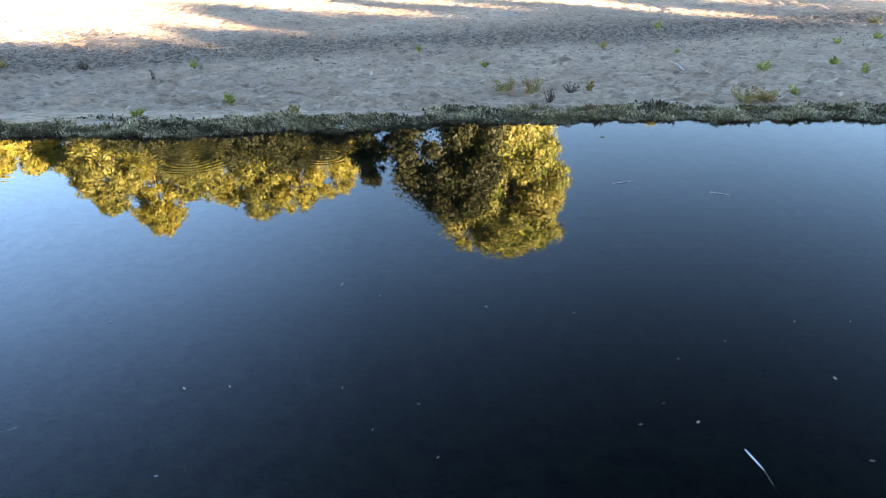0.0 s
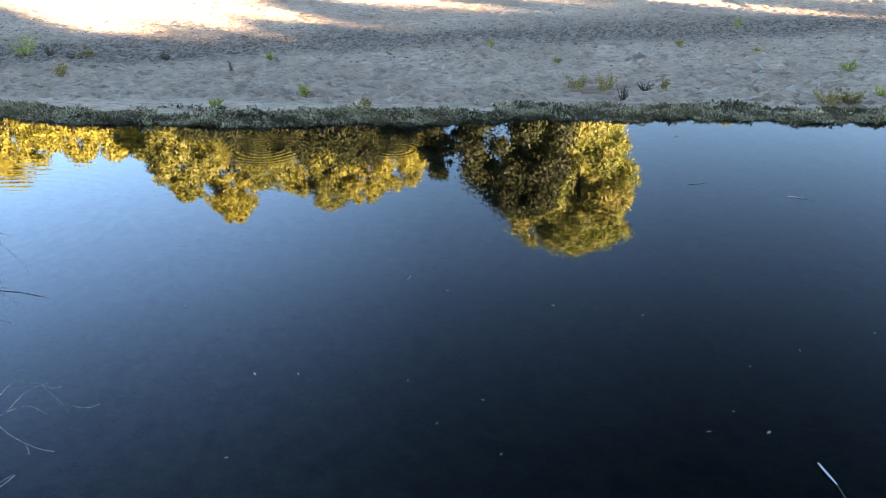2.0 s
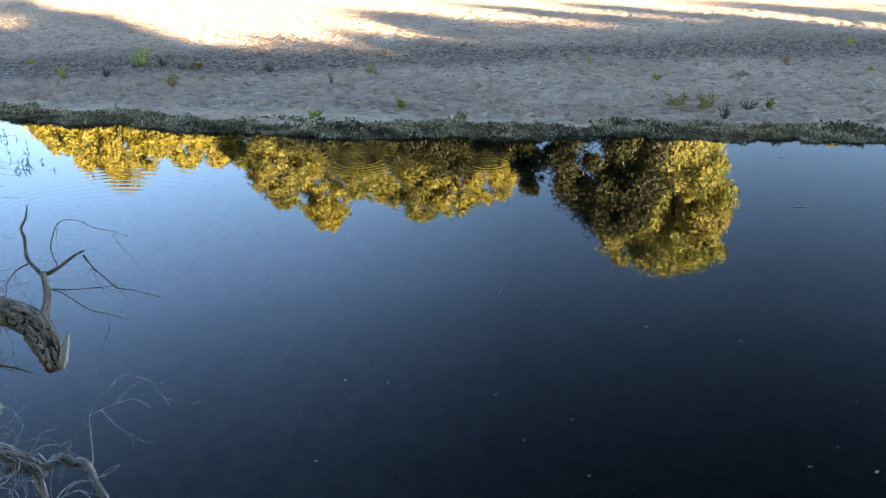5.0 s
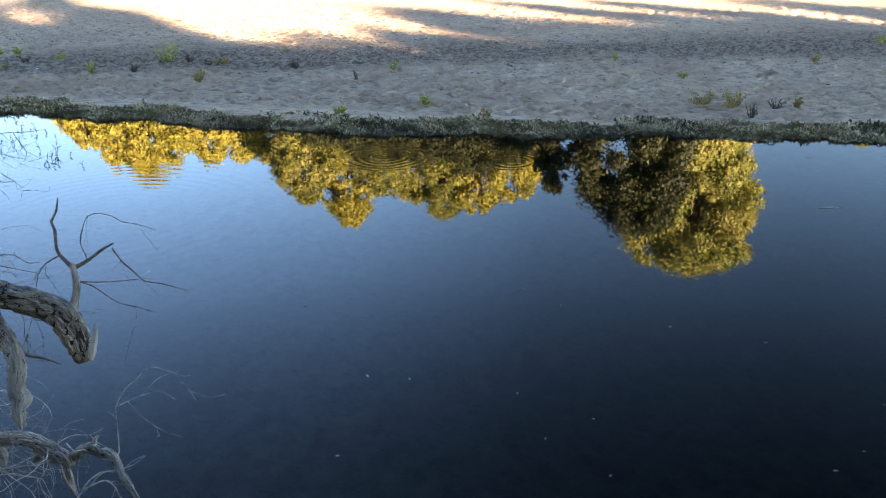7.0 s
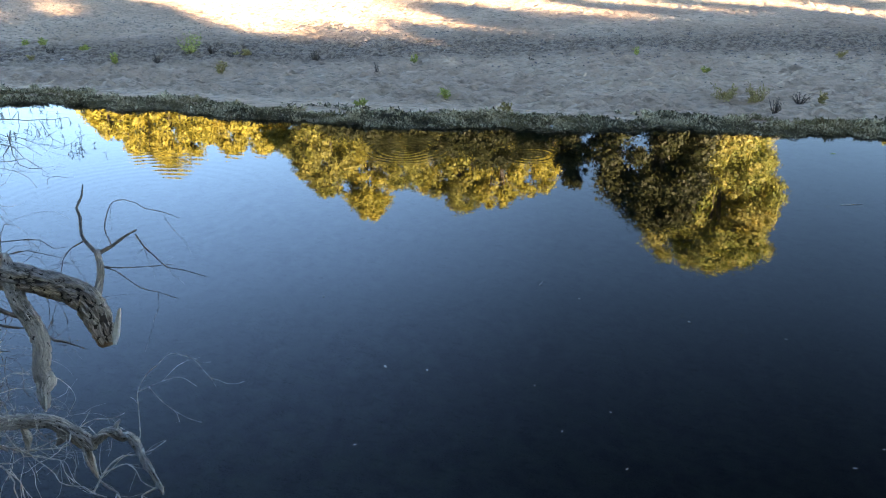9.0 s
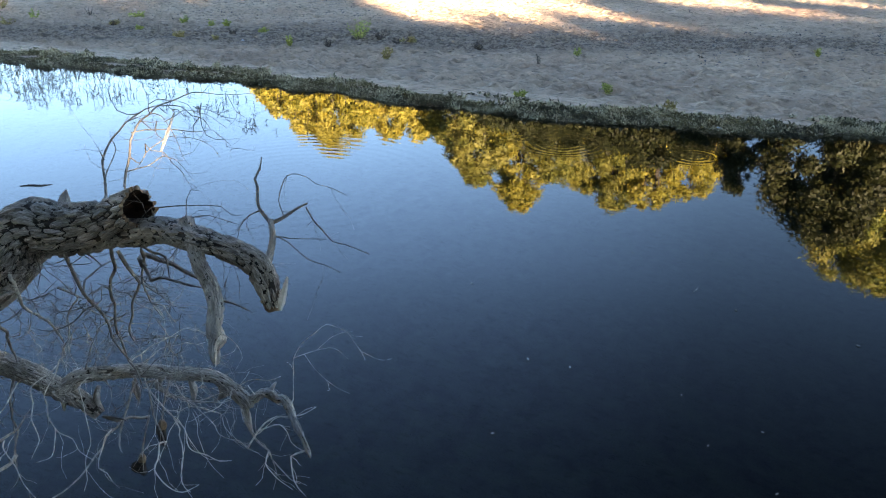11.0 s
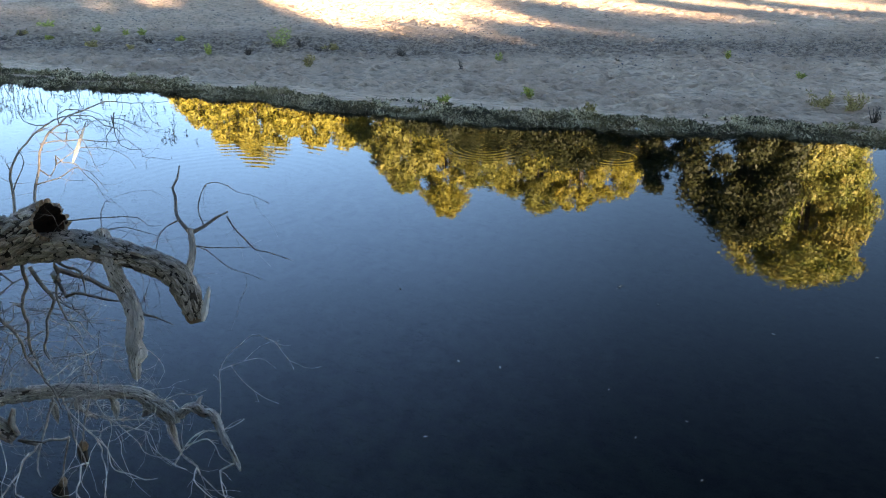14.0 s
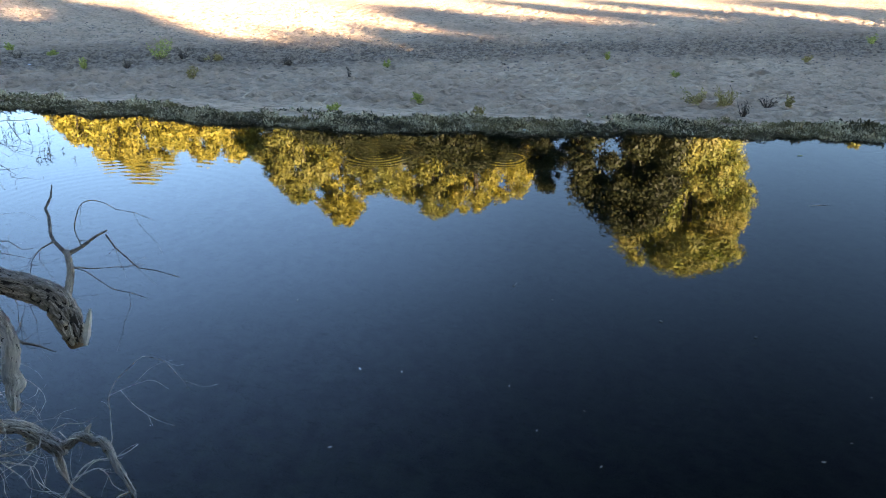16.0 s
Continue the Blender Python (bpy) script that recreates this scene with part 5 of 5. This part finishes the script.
for k, (x, y, look_of, h, w) in enumerate([
        (-25.67, 19.72, "f", 0.3, 0.4), (-25.04, 18.14, "p", 0.26, 0.5), (-24.66, 21.23, "w", 0.3, 0.35), (-21.54, 18.65, "w", 0.14, 0.3), (-21.85, 19.65, "w", 0.2, 0.35), (-31.35, 23.85, "f", 0.3, 0.5)]):
    weed(x, y, h, w, *LOOKS[look_of], 8, 0.075, 20, 320 + k)
shore_plants("shore_plants", 19000, 0.80, 0.01, 0.05, 0.06, LEAF_MAT, "matted dark creeping plants along the waterline", 21, 6, 0.3)
shore_plants("shore_sprigs", 14500, 0.85, 0.015, 0.07, 0.068, LEAF_SHORE, "pale grey-green sprigs rising from the waterline plants", 22, 8, 0.55)
water_weeds()


# ---- litter on the sand ----
def pebbles():
    rng = np.random.default_rng(41)
    n = 14000
    x = rng.uniform(-26, 14, n)
    y = 23.2 + 0.3 * x * (x > -6) * 0.6 + rng.normal(size=n) * 1.7 + rng.random(n) * 4
    keep = (y > 18.5) & (y < 37)
    x, y = x[keep], y[keep]
    n = len(x)
    r = 0.012 + 0.03 * rng.random(n) ** 3
    z = ground_height(x, y)
    octa = np.array([(1, 0, 0), (0, 1, 0), (-1, 0, 0), (0, -1, 0), (0, 0, 0.7), (0, 0, -0.7)])
    v = np.stack([x, y, z + 0.2 * r], 1)[:, None] + octa[None] * r[:, None, None] * rng.uniform(0.6, 1.4, (n, 6, 1))
    tri = np.array([(0, 1, 4), (1, 2, 4), (2, 3, 4), (3, 0, 4), (1, 0, 5), (2, 1, 5), (3, 2, 5), (0, 3, 5)])
    f = (np.arange(n)[:, None, None] * 6 + tri[None]).reshape(-1, 3)
    return tagged(new("pebbles", mesh("pebbles", v.reshape(-1, 3), f, PEBBLE, True)), "dark grey pebbles strewn on the sand", "pebbles", kind="stuff")


pebbles()


def litter():
    """Short dark bits of broken stalk and bark washed up on the sand."""
    rng = np.random.default_rng(43)
    n = 900
    x = np.concatenate([rng.uniform(-19, -8, n // 2), rng.uniform(-26, 12, n - n // 2)])
    y = np.concatenate([20.3 + 0.7 * rng.normal(size=n // 2), 17.5 + 8 * rng.random(n - n // 2) ** 1.5])
    z = ground_height(x, y) + 0.006
    a = rng.uniform(0, 6.2832, n)
    way = np.stack([np.cos(a), np.sin(a), 0.15 * rng.normal(size=n)], 1)
    v, f = blades(np.stack([x, y, z], 1), way, rng.uniform(0.04, 0.2, n), rng.uniform(0.012, 0.035, n), rng, 0.05)
    return tagged(new("litter", mesh("litter", v, f, LEAF_DARK, False)), "dark bits of dead stalk strewn on the sand", "litter", kind="stuff")


litter()


def stick(name, points, material, label, group=""):
    a = np.array(points)
    root = thing(name, pose(*a[0, :3]), label, "stick", group)
    local = a.copy()
    local[:, :3] -= a[0, :3]
    limb("wood", local, material, root, 7, 0.03, 0.15, 5)
    return root


def on_sand(x, y, up=0.012):
    return float(ground_height(x, y)) + up


stick("bleached_stick", [(6.08, 20.4, on_sand(6.08, 20.4), 0.020), (6.0, 20.5, on_sand(6.0, 20.5, 0.11), 0.024), (5.88, 20.56, on_sand(5.88, 20.56, 0.17), 0.012)], WOOD_RAW, "short curved bleached white stick on the sand")
stick("bleached_stick", [(-6.05, 22.6, on_sand(-6.05, 22.6), 0.014), (-5.95, 22.4, on_sand(-5.95, 22.4, 0.02), 0.016), (-5.9, 22.3, on_sand(-5.9, 22.3), 0.01)], WOOD_RAW, "small pale stick on the dark gravel")


def pale_stone(x, y, size, seed):
    rng = np.random.default_rng(seed)
    bm = bmesh.new()
    bmesh.ops.create_icosphere(bm, subdivisions=2, radius=size)
    for v in bm.verts:
        v.co.z *= 0.6
        v.co *= 1 + 0.18 * noise.noise(v.co * (2 / size) + Vector((seed, 0, 0)))
    me = bpy.data.meshes.new("pale_stone")
    bm.to_mesh(me)
    bm.free()
    me.materials.append(WHITE_BIT)
    ob = new("pale_stone", me)
    ob.matrix_world = pose(x, y, max(on_sand(x, y, size * 0.3), 0.02), 0, 0, 40 * seed)
    return tagged(ob, "small white stone lying on the bank", "stone", "pale stones")


for k, (x, y, s) in enumerate([(-11.8, 17.95, 0.045), (-1.85, 14.72, 0.06), (-8.6, 17.4, 0.03), (-15.9, 18.9, 0.05)]):
    pale_stone(x, y, s, k + 1)


# ---- things adrift on the river ----
def drift_leaf(x, y, long, turn, material, label, name="drifting_leaf"):
    v, f = [], []
    for i in range(7):
        t = i / 6
        w = 0.22 * long * math.sin(math.pi * (0.08 + 0.84 * t))
        c = long * (t - 0.5)
        v += [(c, -w, 0.004 + 0.006 * abs(t - 0.5)), (c, 0, 0.002), (c, w, 0.005)]
    for i in range(6):
        for j in range(2):
            f.append((i * 3 + j, i * 3 + 3 + j, i * 3 + 4 + j, i * 3 + 1 + j))
    ob = new(name, mesh(name, v, f, material))
    ob.matrix_world = pose(x, y, 0.002, 0, 0, turn)
    return tagged(ob, label, "leaf", "leaves adrift on the river")


DRIFT = "small pale dry leaf floating on the still water"
spots = [(1.31, 7.09, 0.03), (-2.13, 5.71, 0.04), (3.34, 5.87, 0.055), (1.99, 5.23, 0.05), (1.54, 5.2, 0.035), (-0.63, 7.48, 0.03), (-0.82, 5.72, 0.025), (-0.02, 4.79, 0.03),
         (1.79, 5.49, 0.025), (0.45, 7.23, 0.035), (2.62, 6.52, 0.025), (3.42, 6.91, 0.03), (3.96, 6.91, 0.03), (-0.18, 5.48, 0.025), (-1.76, 5.74, 0.03), (-0.52, 5.13, 0.025),
         (-1.99, 4.58, 0.03), (3.1, 4.75, 0.04), (2.1, 6.2, 0.02), (-3.2, 6.9, 0.03)]
for k, (x, y, s) in enumerate(spots):
    drift_leaf(x, y, s, 137.0 * k % 360, LEAF_FLOAT, DRIFT)
drift_leaf(2.88, 14.05, 0.09, 20, LEAF_WEED, "small green leaf floating beside the bank")
TW = "thin pale twig floating on the still water"
for a, b, r in (((-1.08, 7.72), (-1.055, 7.83), 0.002), ((3.83, 10.9), (4.07, 10.76), 0.006), ((2.52, 11.3), (2.80, 11.4), 0.006)):
    stick("floating_twig", [(*a, 0.002, r), ((a[0] + b[0]) / 2 + 0.01, (a[1] + b[1]) / 2, 0.003, r), (*b, 0.002, r * 0.6)], TWIG_PALE, TW, "twigs adrift on the river")
stick("driftwood", [(-10.25, 7.02, 0.003, 0.006), (-10.12, 7.12, 0.006, 0.012), (-10.0, 7.16, 0.006, 0.010), (-9.9, 7.28, 0.003, 0.004)], TWIG_DARK, "dark piece of driftwood floating on the river")


def feather():
    root = thing("feather", pose(2.23, 4.88, 0.006), "white quill feather floating on the dark water", "feather")
    limb("shaft", [(0.0, 0.0, 0.0, 0.002), (0.05, -0.25, 0.002, 0.003), (0.07, -0.53, -0.02, 0.0015)], TWIG_DARK, root, 6, 0.03)
    v, f = [], []
    for i in range(9):
        t = i / 8
        w = 0.011 * math.sin(math.pi * (0.12 + 0.80 * t)) ** 0.6
        x, y = 0.05 * t, -0.24 * t
        v += [(x - w, y, 0.004), (x, y, 0.007), (x + w, y, 0.004)]
    for i in range(8):
        for j in range(2):
            f.append((i * 3 + j, i * 3 + 1 + j, i * 3 + 4 + j, i * 3 + 3 + j))
    part("vane", mesh("vane", v, f, FEATHER), root)


feather()
